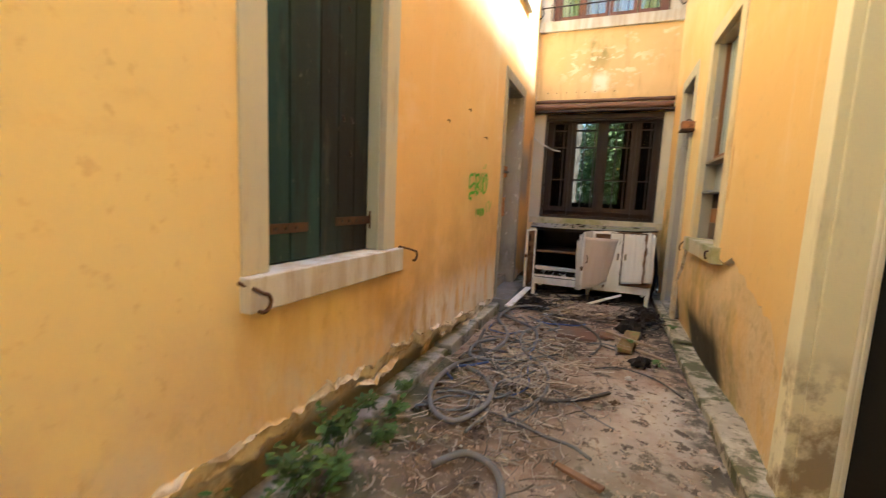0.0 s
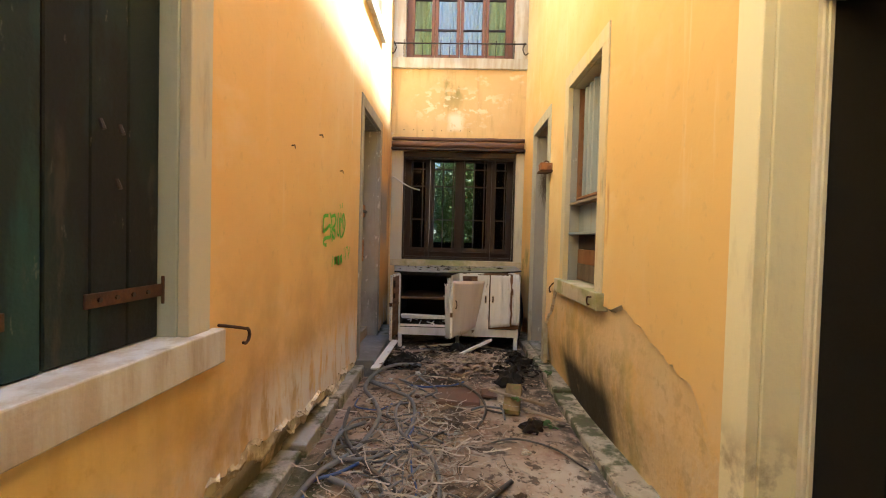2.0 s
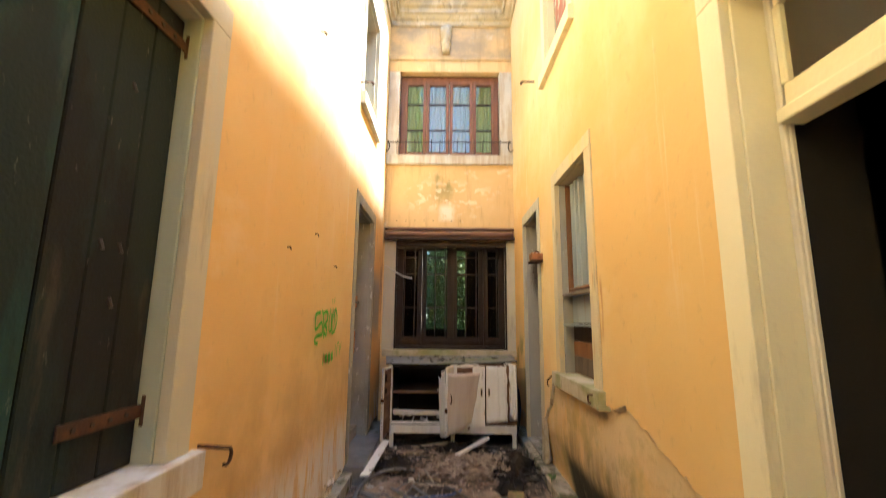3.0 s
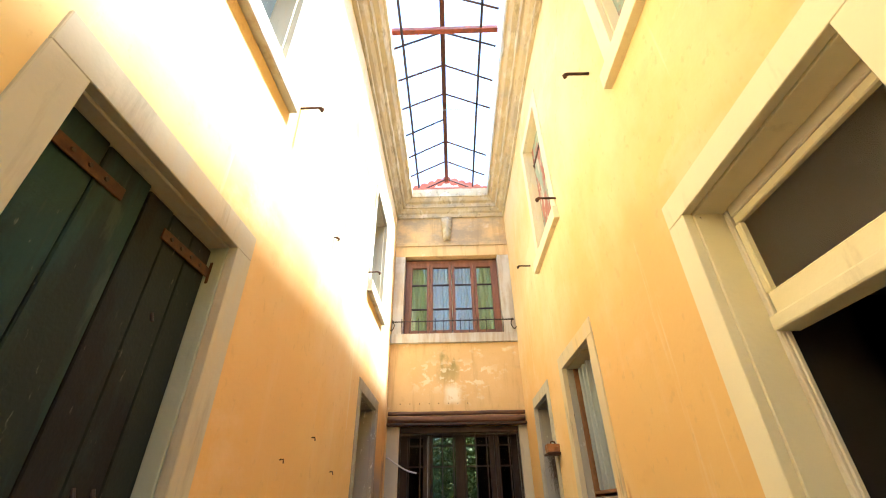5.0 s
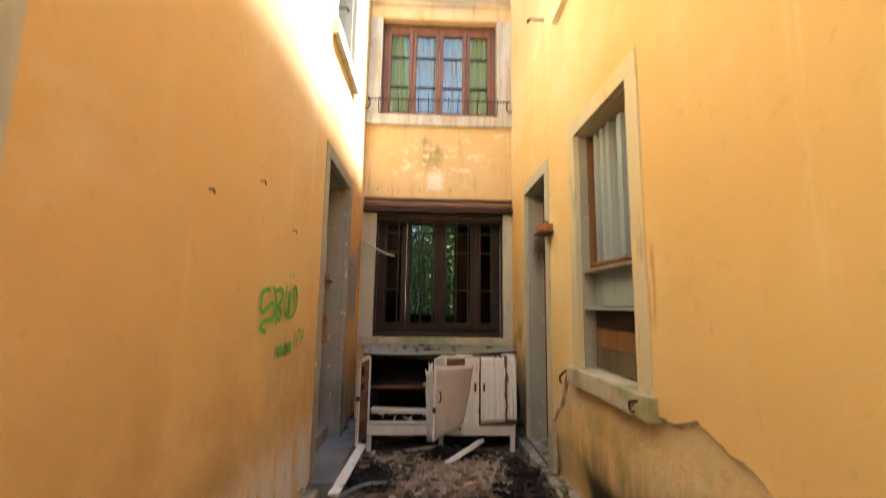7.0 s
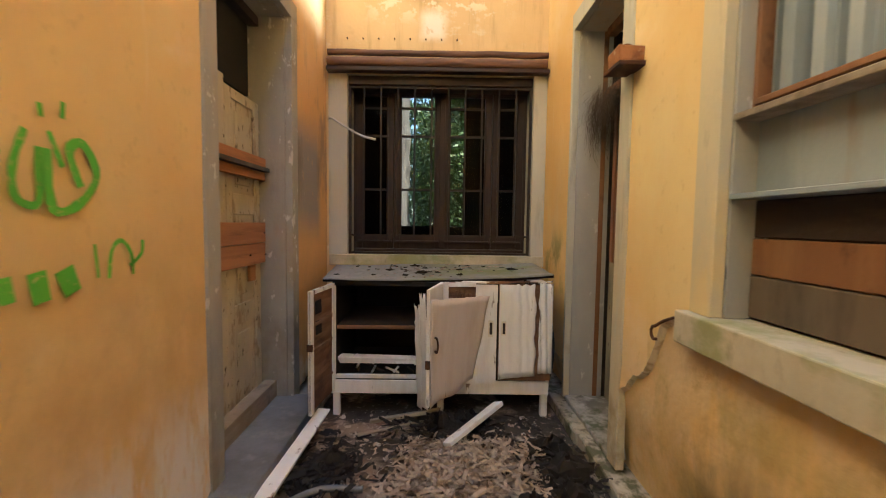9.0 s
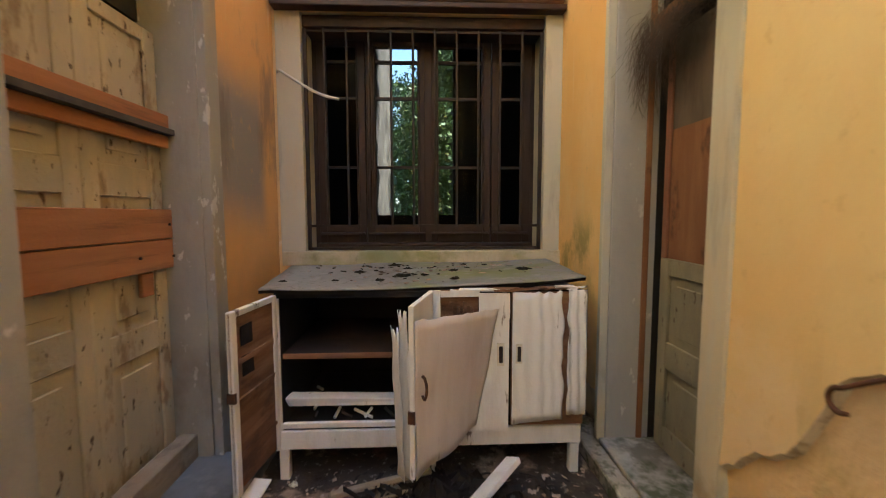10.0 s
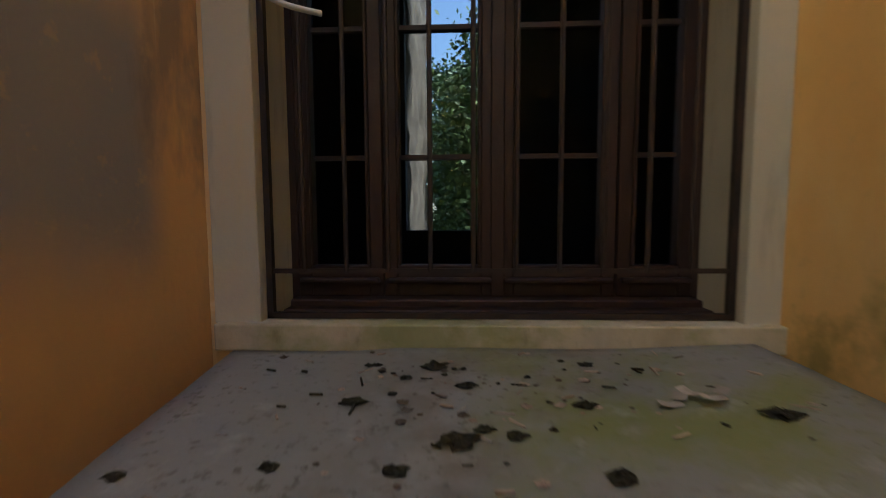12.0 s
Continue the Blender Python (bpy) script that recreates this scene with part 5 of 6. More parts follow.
MB().tube([(2.78 + 0.182 * math.cos(k * 0.2244), 2.55 + 0.182 * math.sin(k * 0.2244), 0.44) for k in range(29)], 0.006, 6).make("rim", bucket_white, pot, smooth=True)
crate = empty("stool", "low dark stool under the basin", "stool")
MB().box((2.60, 2.38, 0.27), (2.96, 2.72, 0.308)).make("seat", brown_wood, crate, bevel=0.004)
for lx, ly in ((2.62, 2.40), (2.90, 2.40), (2.62, 2.66), (2.90, 2.66)):
    MB().box((lx, ly, 0.0), (lx + 0.04, ly + 0.04, 0.27)).make("leg", brown_wood, crate)

# ---- boarded window on the right ----
rw = empty("boarded_window", "window closed with ribbed grey sheets and raw planks", "window", kind="structure")
P = -0.085
MB().box((3.975, 0.975, P - 0.10), (4.735, 2.58, P - 0.07), on_right).make("backing", brown_wood, rw)
MB().box((4.718, 1.62, P - 0.07), (4.735, 2.58, P + 0.004), on_right).make("stile", old_orange, rw, bevel=0.004)


def ribbed(u0, u1, z0, z1, d):
    n = 64
    mb = MB()
    for i in range(n + 1):
        t = i / n
        ph = (t * 3.5) % 1.0
        h = 0.0 if ph < 0.42 else (0.046 if 0.5 < ph < 0.9 else 0.023)
        u = u0 + (u1 - u0) * t
        mb.v += [on_right(u, z0, d + h), on_right(u, z1, d + h)]
    for i in range(n):
        mb.f.append((2 * i, 2 * i + 2, 2 * i + 3, 2 * i + 1))
    return mb


ribbed(3.985, 4.34, 1.66, 2.53, P - 0.06).make("ribbed_sheet", galvanised, rw, "ribbed grey sheet leaning in the opening", thick=0.003)
ribbed(4.36, 4.712, 1.67, 2.56, P - 0.065).make("ribbed_sheet", galvanised, rw, "ribbed grey sheet leaning in the opening", thick=0.003)
MB().box((3.975, 1.645, P - 0.06), (4.716, 1.665, P + 0.01), on_right).make("timber_rail", old_orange, rw, bevel=0.003)
MB().box((3.975, 1.60, P - 0.06), (4.735, 1.622, P + 0.06), on_right).make("ledge", grey_plank, rw, bevel=0.003)
MB().box((3.975, 1.38, P - 0.05), (4.735, 1.60, P - 0.025), on_right).make("grey_board", galvanised, rw)
MB().box((3.975, 1.355, P - 0.06), (4.735, 1.372, P + 0.06), on_right).make("steel_ledge", galvanised, rw, "thin grey metal ledge", bevel=0.002)
for za, zb, m in ((1.235, 1.352, shelf_wood), (1.115, 1.232, old_orange), (0.978, 1.112, bark)):
    MB().box((3.975, za, P - 0.05), (4.735, zb, P - 0.02 + random.uniform(-0.008, 0.004)), on_right).make("plank", m, rw, bevel=0.004)
for uu, zz in ((4.738, 1.12), (4.738, 2.2), (4.738, 2.42)):
    MB().box((uu - 0.004, zz - 0.02, -0.07), (uu + 0.004, zz + 0.02, -0.03), on_right).make("iron_lug", rust, rw)

# ---- dark doorway near the back: frame, hanging rag, half-glazed leaf ajar ----
d2 = empty("door_2", "old half-panelled door standing ajar in a brown frame", "door", kind="structure")
Q = -0.19
MB().box((R_DOOR2[1] - 0.016, 0.06, Q - 0.03), (R_DOOR2[1] - 0.002, 2.555, Q), on_right).box((R_DOOR2[0], 0.06, Q - 0.06), (R_DOOR2[0] + 0.05, 2.555, Q), on_right)\
    .box((R_DOOR2[0] + 0.05, 2.10, Q - 0.06), (R_DOOR2[1] - 0.05, 2.16, Q), on_right).box((R_DOOR2[0] + 0.05, 2.50, Q - 0.06), (R_DOOR2[1] - 0.05, 2.555, Q), on_right).make("door_frame", old_orange, d2, bevel=0.004)
# Dark sheet over the pale wall core paints the shaded gap beside the leaf.
MB().box((R_DOOR2[1] - 0.012, 0.062, -0.42), (R_DOOR2[1] + 0.002, 2.55, Q - 0.062), on_right).make("gap_shade_sheet", room_shade, d2)
HX, HY = XR(5.55) + 0.255, 5.545


def swung(u, z, d):
    a = radians(0.6)
    return Vector((HX + u * math.sin(a) - d * math.cos(a), HY + u * math.cos(a) + d * math.sin(a), z))


lf = MB().box((0.0, 0.09, -0.02), (0.655, 2.05, -0.006), swung).make("leaf", olive_door, d2, "grey-green lower panels below raw orange boards")
MB().box((0.0, 0.09, -0.006), (0.07, 1.02, 0.012), swung).make("stile", olive_door, lf, bevel=0.003)
MB().box((0.585, 0.09, -0.006), (0.655, 1.02, 0.012), swung).make("stile", olive_door, lf, bevel=0.003)
for za, zb in ((0.09, 0.20), (0.49, 0.62), (0.94, 1.02)):
    MB().box((0.07, za, -0.006), (0.585, zb, 0.010), swung).make("rail", olive_door, lf, bevel=0.003)
MB().box((0.0, 1.022, -0.006), (0.655, 1.62, 0.006), swung).make("upper_board", old_orange, lf, "raw orange board on the upper leaf")
MB().box((0.60, 1.022, 0.006), (0.64, 2.05, 0.02), swung).make("batten", red_brown, lf, bevel=0.003)
MB().box((0.0, 1.62, -0.006), (0.655, 2.05, 0.004), swung).make("dusty_panel", bark, lf)
for za, zb in ((0.24, 0.45), (0.66, 0.90)):
    MB().box((0.12, za, -0.006), (0.535, zb, 0.003), swung).make("panel", olive_door, lf, bevel=0.005)
MB().box((0.05, 1.022, 0.006), (0.10, 2.05, 0.018), swung).make("batten", old_orange, lf, bevel=0.003)
rag = MB()
for k in range(1500):
    a = random.random() ** 0.45
    dep = random.uniform(-0.21, -0.09)
    p = on_right(5.53 + 0.70 * a, 2.15 - 0.16 * random.random(), dep)
    ln = (0.03 + 0.36 * a ** 2.5) * random.uniform(0.2, 1.0)
    pts = []
    for q in range(5):
        pts.append(p)
        p = p + Vector((random.gauss(0, 0.022), random.gauss(0, 0.03), -ln / 4))
    rag.ribbon(pts, random.uniform(0.0003, 0.0010), Vector((random.gauss(0, 1), random.gauss(0, 1), 0.2)).normalized())
tagged(rag.make("cobweb", web), "thick dusty cobweb hanging in the doorway", "cobweb", kind="stuff")
bk = empty("lamp_bracket", "rust-stained block bracket sticking out of the wall", "bracket")
MB().box((5.29, 1.992, -0.05), (5.43, 2.062, 0.112), on_right, jit=0.006).make("block", rust_brick, bk, bevel=0.008, seg=2)
MB().box((5.275, 1.972, -0.03), (5.445, 1.991, 0.120), on_right, jit=0.003).make("plate", rust, bk, "rusty iron plate", bevel=0.003)
MB().tube(bezier([on_right(5.36, 2.055, 0.02), on_right(5.36, 2.085, 0.03), on_right(5.36, 2.086, 0.06), on_right(5.36, 2.055, 0.07)], 4), 0.007, 6).make("loop", rust, bk, smooth=True)
tagged(MB().box((5.50, 0.045, -0.36), (6.27, 0.075, 0.0), on_right).make("threshold", kerb_stone, bevel=0.005), "worn stone threshold of the dark doorway", "threshold", kind="structure")

# ---- upper windows on both side walls ----
for (u0, u1, z0, z1), nm in ((R_UP1, "peeling green shutter of an upper window, closed"), (R_UP2, "badly peeling green and red shutter, closed")):
    mid = (u0 + u1) / 2
    for ua, ub in ((u0 + 0.004, mid - 0.002), (mid + 0.002, u1 - 0.004)):
        root = empty("window_shutter", nm, "shutter", "upper shutters")
        n = 3
        for k in range(n):
            w = (ub - ua) / n
            MB().box((ua + k * w + 0.002, z0 + 0.004, -0.13), (ua + (k + 1) * w - 0.002, z1 - 0.004, -0.10 + random.uniform(-0.003, 0.003)), on_right).make("board", peel_paint, root, bevel=0.003)
        for hz in (z0 + 0.25, z1 - 0.25):
            MB().box((ua + 0.01, hz - 0.02, -0.10), (ub - 0.01, hz + 0.02, -0.09), on_right).make("strap_hinge", rust, root)
for u0, u1, z0, z1 in (L_UP1, L_UP2):
    root = empty("window_shutter", "green shutter standing closed deep in the sunlit opening", "shutter", "upper shutters")
    for k in range(4):
        w = (u1 - u0) / 4
        MB().box((u0 + k * w + 0.002, z0 + 0.004, -0.20), (u0 + (k + 1) * w - 0.002, z1 - 0.004, -0.17), on_left).make("board", green_wood, root, bevel=0.003)

# ---- cabinet under the back window ----
cab = empty("kitchen_cabinet", "rotting white kitchen cabinet with broken doors", "cabinet")
CX0, CX1, CY0, CY1 = 0.27, 1.70, 6.12, 6.80


def warp_top(a, b):
    x0, x1 = 0.215 - 0.125 * b, 1.728 + 0.03 * b
    x, y = x0 + (x1 - x0) * a, 6.085 + 0.085 * a * (1 - b) + 0.885 * b
    z = 0.897 + 0.036 * a + 0.010 * nz(x * 2, y * 2) - 0.012 * (1 - b) * math.sin(math.pi * a) + 0.004 * nz(x * 7, y * 7)
    return (x, y, z)


ct = empty("counter_top", "warped dirty grey laminate worktop with green algae", "worktop")
MB().grid(warp_top, 24, 14).make("laminate_sheet", top_sheet, ct, smooth=True, thick=0.006)
# Black strip paints in the shadow line below the worktop's front edge.
MB().grid(lambda a, b: Vector(warp_top(a, 0.012)) + Vector((0, 0.002, -0.007 - 0.014 * b)), 24, 1).make("front_shade_edge", soot_and_shade, ct, "black strip standing for the shade under the worktop edge", thick=0.006)
MB().grid(lambda a, b: Vector(warp_top(0.012 + 0.976 * a, 0.03 + 0.94 * b)) + Vector((0, 0, -0.009)), 24, 8).make("chipboard_core", raw_ply, ct, thick=0.008)
for xa in (CX0, CX1 - 0.02, 0.975):
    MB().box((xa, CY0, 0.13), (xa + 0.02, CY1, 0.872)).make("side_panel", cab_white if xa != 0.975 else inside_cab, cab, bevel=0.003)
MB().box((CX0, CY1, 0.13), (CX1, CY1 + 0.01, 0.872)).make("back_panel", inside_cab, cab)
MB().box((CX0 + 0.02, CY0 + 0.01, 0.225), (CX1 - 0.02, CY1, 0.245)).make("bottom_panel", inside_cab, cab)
MB().box((CX0 + 0.02, CY0 + 0.03, 0.565), (0.975, CY1, 0.585)).make("shelf", shelf_wood, cab, "sagging chipboard shelf", bevel=0.003)
MB().box((CX0, CY0 - 0.004, 0.135), (CX1, CY0 + 0.02, 0.225)).make("base_rail", cab_white, cab, bevel=0.004)
MB().box((CX0 + 0.02, CY0 - 0.002, 0.235), (0.975, CY0 + 0.018, 0.262)).make("lower_rail", cab_white, cab, bevel=0.003)
# Rail coloured black as the shaded gap between worktop and doors.
MB().box((CX0, CY0, 0.852), (CX1, CY0 + 0.02, 0.88), jit=0.003).make("top_rail", soot_and_shade, cab, "top rail coloured black as the shaded gap under the worktop")
MB().box((CX0 + 0.02, CY0 + 0.022, 0.563), (0.975, CY0 + 0.0295, 0.587), jit=0.003).make("shelf_edge", raw_ply, cab, "chipped red-brown shelf edge")
# Thin dark sheets over the side panels paint the cabinet's inner shade.
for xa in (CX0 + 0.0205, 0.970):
    MB().box((xa, CY0 + 0.004, 0.246), (xa + 0.004, CY1 - 0.002, 0.850)).make("side_shade_sheet", inside_cab, cab)
for k in range(14):
    xa = 1.02 + 0.05 * k + random.uniform(-0.01, 0.01)
    MB().box((xa, CY0 - 0.03, 0.878 + 0.0012 * k), (min(1.70, xa + random.uniform(0.05, 0.16)), CY0 + 0.005, 0.884 + 0.0012 * k), jit=0.007).make("splinter", random.choice((raw_ply, cab_white, veneer)), cab)
for lx, ly in ((CX0, CY0), (CX1 - 0.05, CY0), (0.96, CY0 + 0.02), (CX0, CY1 - 0.05), (CX1 - 0.05, CY1 - 0.05)):
    MB().box((lx, ly, -0.02), (lx + 0.045, ly + 0.045, 0.135)).make("leg", cab_white, cab, bevel=0.005)


def swing(hx, hy, ang):
    """Coordinates on a door: along its width, height, outwards."""
    c, s = math.cos(radians(ang)), math.sin(radians(ang))
    return lambda u, z, d: Vector((hx + u * c + d * s, hy + u * s - d * c, z))


# first leaf: wide open, its inner plywood face torn
p1 = swing(0.275, 6.11, 262)
dl = MB().box((0.0, 0.16, -0.004), (0.345, 0.865, 0.004), p1).make("door", raw_ply, cab, "wide open door with torn plywood face")
for ua, ub, za, zb in ((0.31, 0.345, 0.14, 0.87), (0.0, 0.03, 0.15, 0.87)):
    MB().box((ua, za, -0.012), (ub, zb, 0.012), p1).make("edge_strip", cab_white, dl, bevel=0.003)
MB().box((0.03, 0.845, -0.012), (0.31, 0.87, 0.012), p1).make("edge_strip", cab_white, dl, bevel=0.003)
for za in (0.28, 0.50, 0.66):
    MB().box((0.03, za, -0.010), (0.31, za + 0.02, 0.008), p1, jit=0.006).make("slat", raw_ply, dl)
# Black slabs on the face stand for the shade inside two holes.
for ua, za, zb in ((0.20, 0.72, 0.80), (0.20, 0.60, 0.68)):
    MB().box((ua, za, -0.0085), (ua + 0.08, zb, -0.0045), p1, jit=0.003).make("hole", soot_and_shade, dl, "black slab standing for the shade in a hole")
MB().box((0.335, 0.52, -0.016), (0.350, 0.56, 0.016), p1).make("catch", rust, dl)
# second leaf: edge on to the walker, veneer hanging off both faces
p2 = swing(0.985, 6.11, 256)
d2l = MB().box((0.0, 0.19, -0.011), (0.34, 0.885, 0.011), p2).make("door", cab_white, cab, "open door seen edge on, veneer hanging loose", bevel=0.003)
MB().box((0.335, 0.42, -0.014), (0.346, 0.47, 0.014), p2).make("catch", rust, d2l)
for fx, fw, fh in ((0.908, 0.042, 0.66), (0.868, 0.030, 0.60)):
    flap = MB().grid(lambda a, b: (fx - fw * a - 0.012 * nz(b * 4, a * 2, fx * 9) - 0.02 * b, 5.80 + 0.06 * a + 0.02 * b, 0.17 + (fh + 0.05 * nz(a * 5, fx * 40) + 0.03 * nz(a * 19, 4)) * b), 10, 12)
    flap.make("veneer_flap", veneer, d2l, "loose splintered veneer", smooth=True, thick=0.003)
sheet_v = MB().grid(lambda a, b: (0.918 + (0.27 + 0.10 * b) * a + 0.010 * nz(b * 3, a * 2), 5.785 + 0.285 * a + 0.007 * math.sin(9 * a + 1.5 * b) * a, 0.185 + 0.07 * a + 0.012 * math.sin(9 * a) * (1 - b) + (0.640 - 0.09 * a + 0.010 * nz(a * 8, 1) + 0.006 * nz(a * 31, 1)) * b), 22, 14)
sheet_v.make("veneer_sheet", pink_veneer, d2l, "large warped sheet of pale veneer hanging off the door", smooth=True, thick=0.003)
MB().tube(bezier([(0.945, 5.805, 0.60), (0.955, 5.775, 0.60), (0.962, 5.772, 0.56), (0.955, 5.775, 0.52), (0.945, 5.805, 0.52)], 4), 0.006, 6).make("handle", rust, d2l, "bent dark bow handle", smooth=True)
# third leaf: nearly shut, upper panel broken open
p3 = swing(0.992, 6.098, -1)
d3l = MB().box((0.0, 0.22, -0.006), (0.35, 0.76, 0.008), p3).make("door", cab_white, cab, "white door with a broken upper panel")
for ua, ub, za, zb in ((0.0, 0.035, 0.76, 0.885), (0.21, 0.355, 0.76, 0.875), (0.035, 0.21, 0.858, 0.885)):
    MB().box((ua, za, -0.006), (ub, zb, 0.010), p3, jit=0.003).make("frame_strip", cab_white, d3l)
MB().box((0.035, 0.75, -0.022), (0.21, 0.858, -0.012), p3).make("broken_panel", raw_ply, d3l, "exposed brown honeycomb core")
for k in range(5):
    MB().box((0.045 + 0.032 * k, 0.755, -0.010), (0.058 + 0.032 * k, 0.81 + 0.02 * (k % 2), 0.0), p3, jit=0.005).make("splinter", raw_ply, d3l)
MB().box((0.295, 0.535, 0.008), (0.328, 0.64, 0.013), p3).make("handle_plate", white_paint, d3l)
MB().box((0.303, 0.55, 0.012), (0.320, 0.628, 0.020), p3).make("handle", dark_iron, d3l, "dark recessed pull", bevel=0.003)
# fourth leaf: shut, front veneer rippled and split
p4 = swing(1.355, 6.10, 0)
d4l = MB().box((0.0, 0.24, -0.012), (0.345, 0.875, 0.0), p4).make("door", raw_ply, cab, "shut white door with rippled split veneer")
rip = MB().grid(lambda a, b: p4(0.002 + (0.235 + 0.02 * nz(b * 6, 2)) * a, 0.25 + 0.03 * a + (0.625 + 0.012 * nz(a * 9, 7) - 0.03 * a) * b, 0.012 + 0.007 * nz(a * 7 + b, b * 1.2, 3) + 0.0028 * math.sin(15 * a + 2.5 * b + 3 * nz(a * 3, b)) * (0.3 + a) + 0.014 * (1 - b) * a), 34, 14)
rip.make("veneer_front", cab_white, d4l, "rippled pale veneer", smooth=True, thick=0.002)
rip2 = MB().grid(lambda a, b: p4(0.262 + 0.09 * a - 0.012 * nz(b * 7, 4) * (1 - a), 0.29 + (0.595 + 0.01 * nz(a * 9, 1)) * b, 0.008 + 0.006 * math.sin(14 * a + 3 * b)), 12, 14)
rip2.make("veneer_front", cab_white, d4l, smooth=True, thick=0.002)
MB().box((0.018, 0.545, 0.016), (0.048, 0.635, 0.021), p4).make("handle_plate", white_paint, d4l)
MB().box((0.025, 0.555, 0.020), (0.041, 0.625, 0.028), p4).make("handle", dark_iron, d4l, "dark recessed pull", bevel=0.003)
tagged(MB().box((0.30, 6.16, 0.33), (0.96, 6.22, 0.365), jit=0.015).make("wood_batten", cab_white, bevel=0.003), "loose white batten lying inside the cabinet", "batten")
for k in range(24):
    x, y = random.uniform(0.33, 0.88), random.uniform(6.16, 6.50)
    a = random.uniform(0, 3.1)
    l = random.uniform(0.04, 0.14)
    tagged(MB().tube([(x, y, 0.262), (x + l * math.cos(a), y + l * 0.6 * math.sin(a), 0.27 + random.uniform(0, 0.02))], 0.008, 5).make("wood_scrap", random.choice((shelf_wood, bark, shelf_wood, cab_white))), "broken wood scrap on the cabinet floor", "scrap", "cabinet scraps")
tagged(MB().box((0.80, 6.18, 0.587), (0.90, 6.23, 0.602), jit=0.004).make("paper_scrap", white_paint), "small white scrap on the cabinet shelf", "scrap")
tagged(MB().grid(lambda a, b: (1.735 + 0.05 * math.sin(3 * b), 6.3 + 0.35 * a, 0.06 + 0.62 * b + 0.04 * math.sin(5 * a)), 10, 10).make("plastic_sheet", teal, smooth=True, thick=0.004), "dark blue plastic sheet stuffed beside the cabinet", "plastic")


# ---- litter on the worktop ----
def clump(name, label, x, y, z, r, material, seed, flat=0.5, group="", category="debris"):
    rnd = random.Random(seed)
    ph = rnd.uniform(0, 50)
    mb = MB().grid(lambda a, b: (
        x + r * (0.8 + 0.8 * nz(math.cos(6.283 * a) * 2.4 + ph, math.sin(6.283 * a) * 2.4, b * 3)) * math.cos(6.2832 * a) * math.sin(3.1416 * b),
        y + r * (0.8 + 0.8 * nz(math.cos(6.283 * a) * 2.4 + ph, math.sin(6.283 * a) * 2.4, b * 3)) * math.sin(6.2832 * a) * math.sin(3.1416 * b) * 0.7,
        z + r * flat * (0.5 - math.cos(3.1416 * b) * 0.5) * (1 + 0.8 * nz(a * 7 + ph, b * 5))), 14, 8)
    ob = mb.make(name, material)
    return tagged(ob, label, category, group)


def top_z(x, y):
    b = (y - 6.085) / 0.885
    x0, x1 = 0.215 - 0.125 * b, 1.728 + 0.03 * b
    return warp_top((x - x0) / (x1 - x0), b)[2] + 0.001


moss_mat = mat("dry_moss", (0.020, 0.017, 0.009), [((0.05, 0.048, 0.016), (30, 30, 30), 0.46, 0.66, 0.7)], rough=1.0, bump=0.8, bscale=120)
for k, (x, y, r) in enumerate(((0.772, 6.79, 0.04), (0.588, 6.581, 0.034), (0.837, 6.411, 0.046), (0.952, 6.433, 0.026), (1.197, 6.811, 0.024), (1.499, 6.496, 0.042), (0.696, 6.722, 0.02), (0.856, 6.665, 0.026), (1.121, 6.554, 0.03), (0.891, 6.458, 0.022), (0.5, 6.335, 0.022), (0.255, 6.294, 0.022), (1.108, 6.308, 0.03), (0.725, 6.331, 0.03))):
    clump("moss_clump", "dark dry cushion of moss on the worktop", x, y, top_z(x, y) - 0.002, r, moss_mat, 300 + k, 0.36, "worktop litter", "moss")
for k in range(90):
    x = min(1.62, max(0.28, random.gauss(0.92, 0.30)))
    y = min(6.92, max(6.22, random.gauss(6.6, 0.17)))
    clump("moss_crumb", "small brown crumb on the worktop", x, y, top_z(x, y) - 0.001, random.choice((0.004, 0.006, 0.008, 0.011, 0.015)), (moss_mat, fibre, bark)[k % 3], 100 + k, 0.5, "worktop crumbs", "debris")
for k in range(40):
    x, y, a, l = random.uniform(0.3, 1.65), random.uniform(6.25, 6.93), random.uniform(0, 6.28), random.uniform(0.015, 0.05)
    z = top_z(x, y) + 0.002
    tagged(MB().tube([(x, y, z), (x + l * math.cos(a), y + l * math.sin(a), z + 0.003)], random.uniform(0.0015, 0.004), 5).make("twig", random.choice((fibre, straw, moss_mat))), "tiny twig or chip on the worktop", "twig", "worktop twigs")
for k in range(5):
    x, y = 1.30 + 0.03 * k, 6.55 + 0.02 * (k % 3)
    leafm = MB().grid(lambda a, b, x=x, y=y, k=k: (x + 0.05 * (a - 0.5) * math.cos(k) - 0.03 * (b - 0.5) * math.sin(k), y + 0.05 * (a - 0.5) * math.sin(k) + 0.03 * (b - 0.5) * math.cos(k), top_z(x, y) + 0.004 + 0.012 * abs(a - 0.5) + 0.004 * k), 4, 4)
    tagged(leafm.make("dry_leaf", straw, smooth=True), "curled dry leaf on the worktop", "leaf", "dry leaves")


# ---- litter on the ground ----
def lay(pts, up=0.02):
    return [(x, y, max(floor_z(x, y), 0.0) + up + dz) for x, y, dz in pts]


def hose(label, pts, r, material, per=8):
    return tagged(MB().tube(bezier(lay(pts, r), per), r, 9).make("hose", material, smooth=True), label, "hose", "hoses")


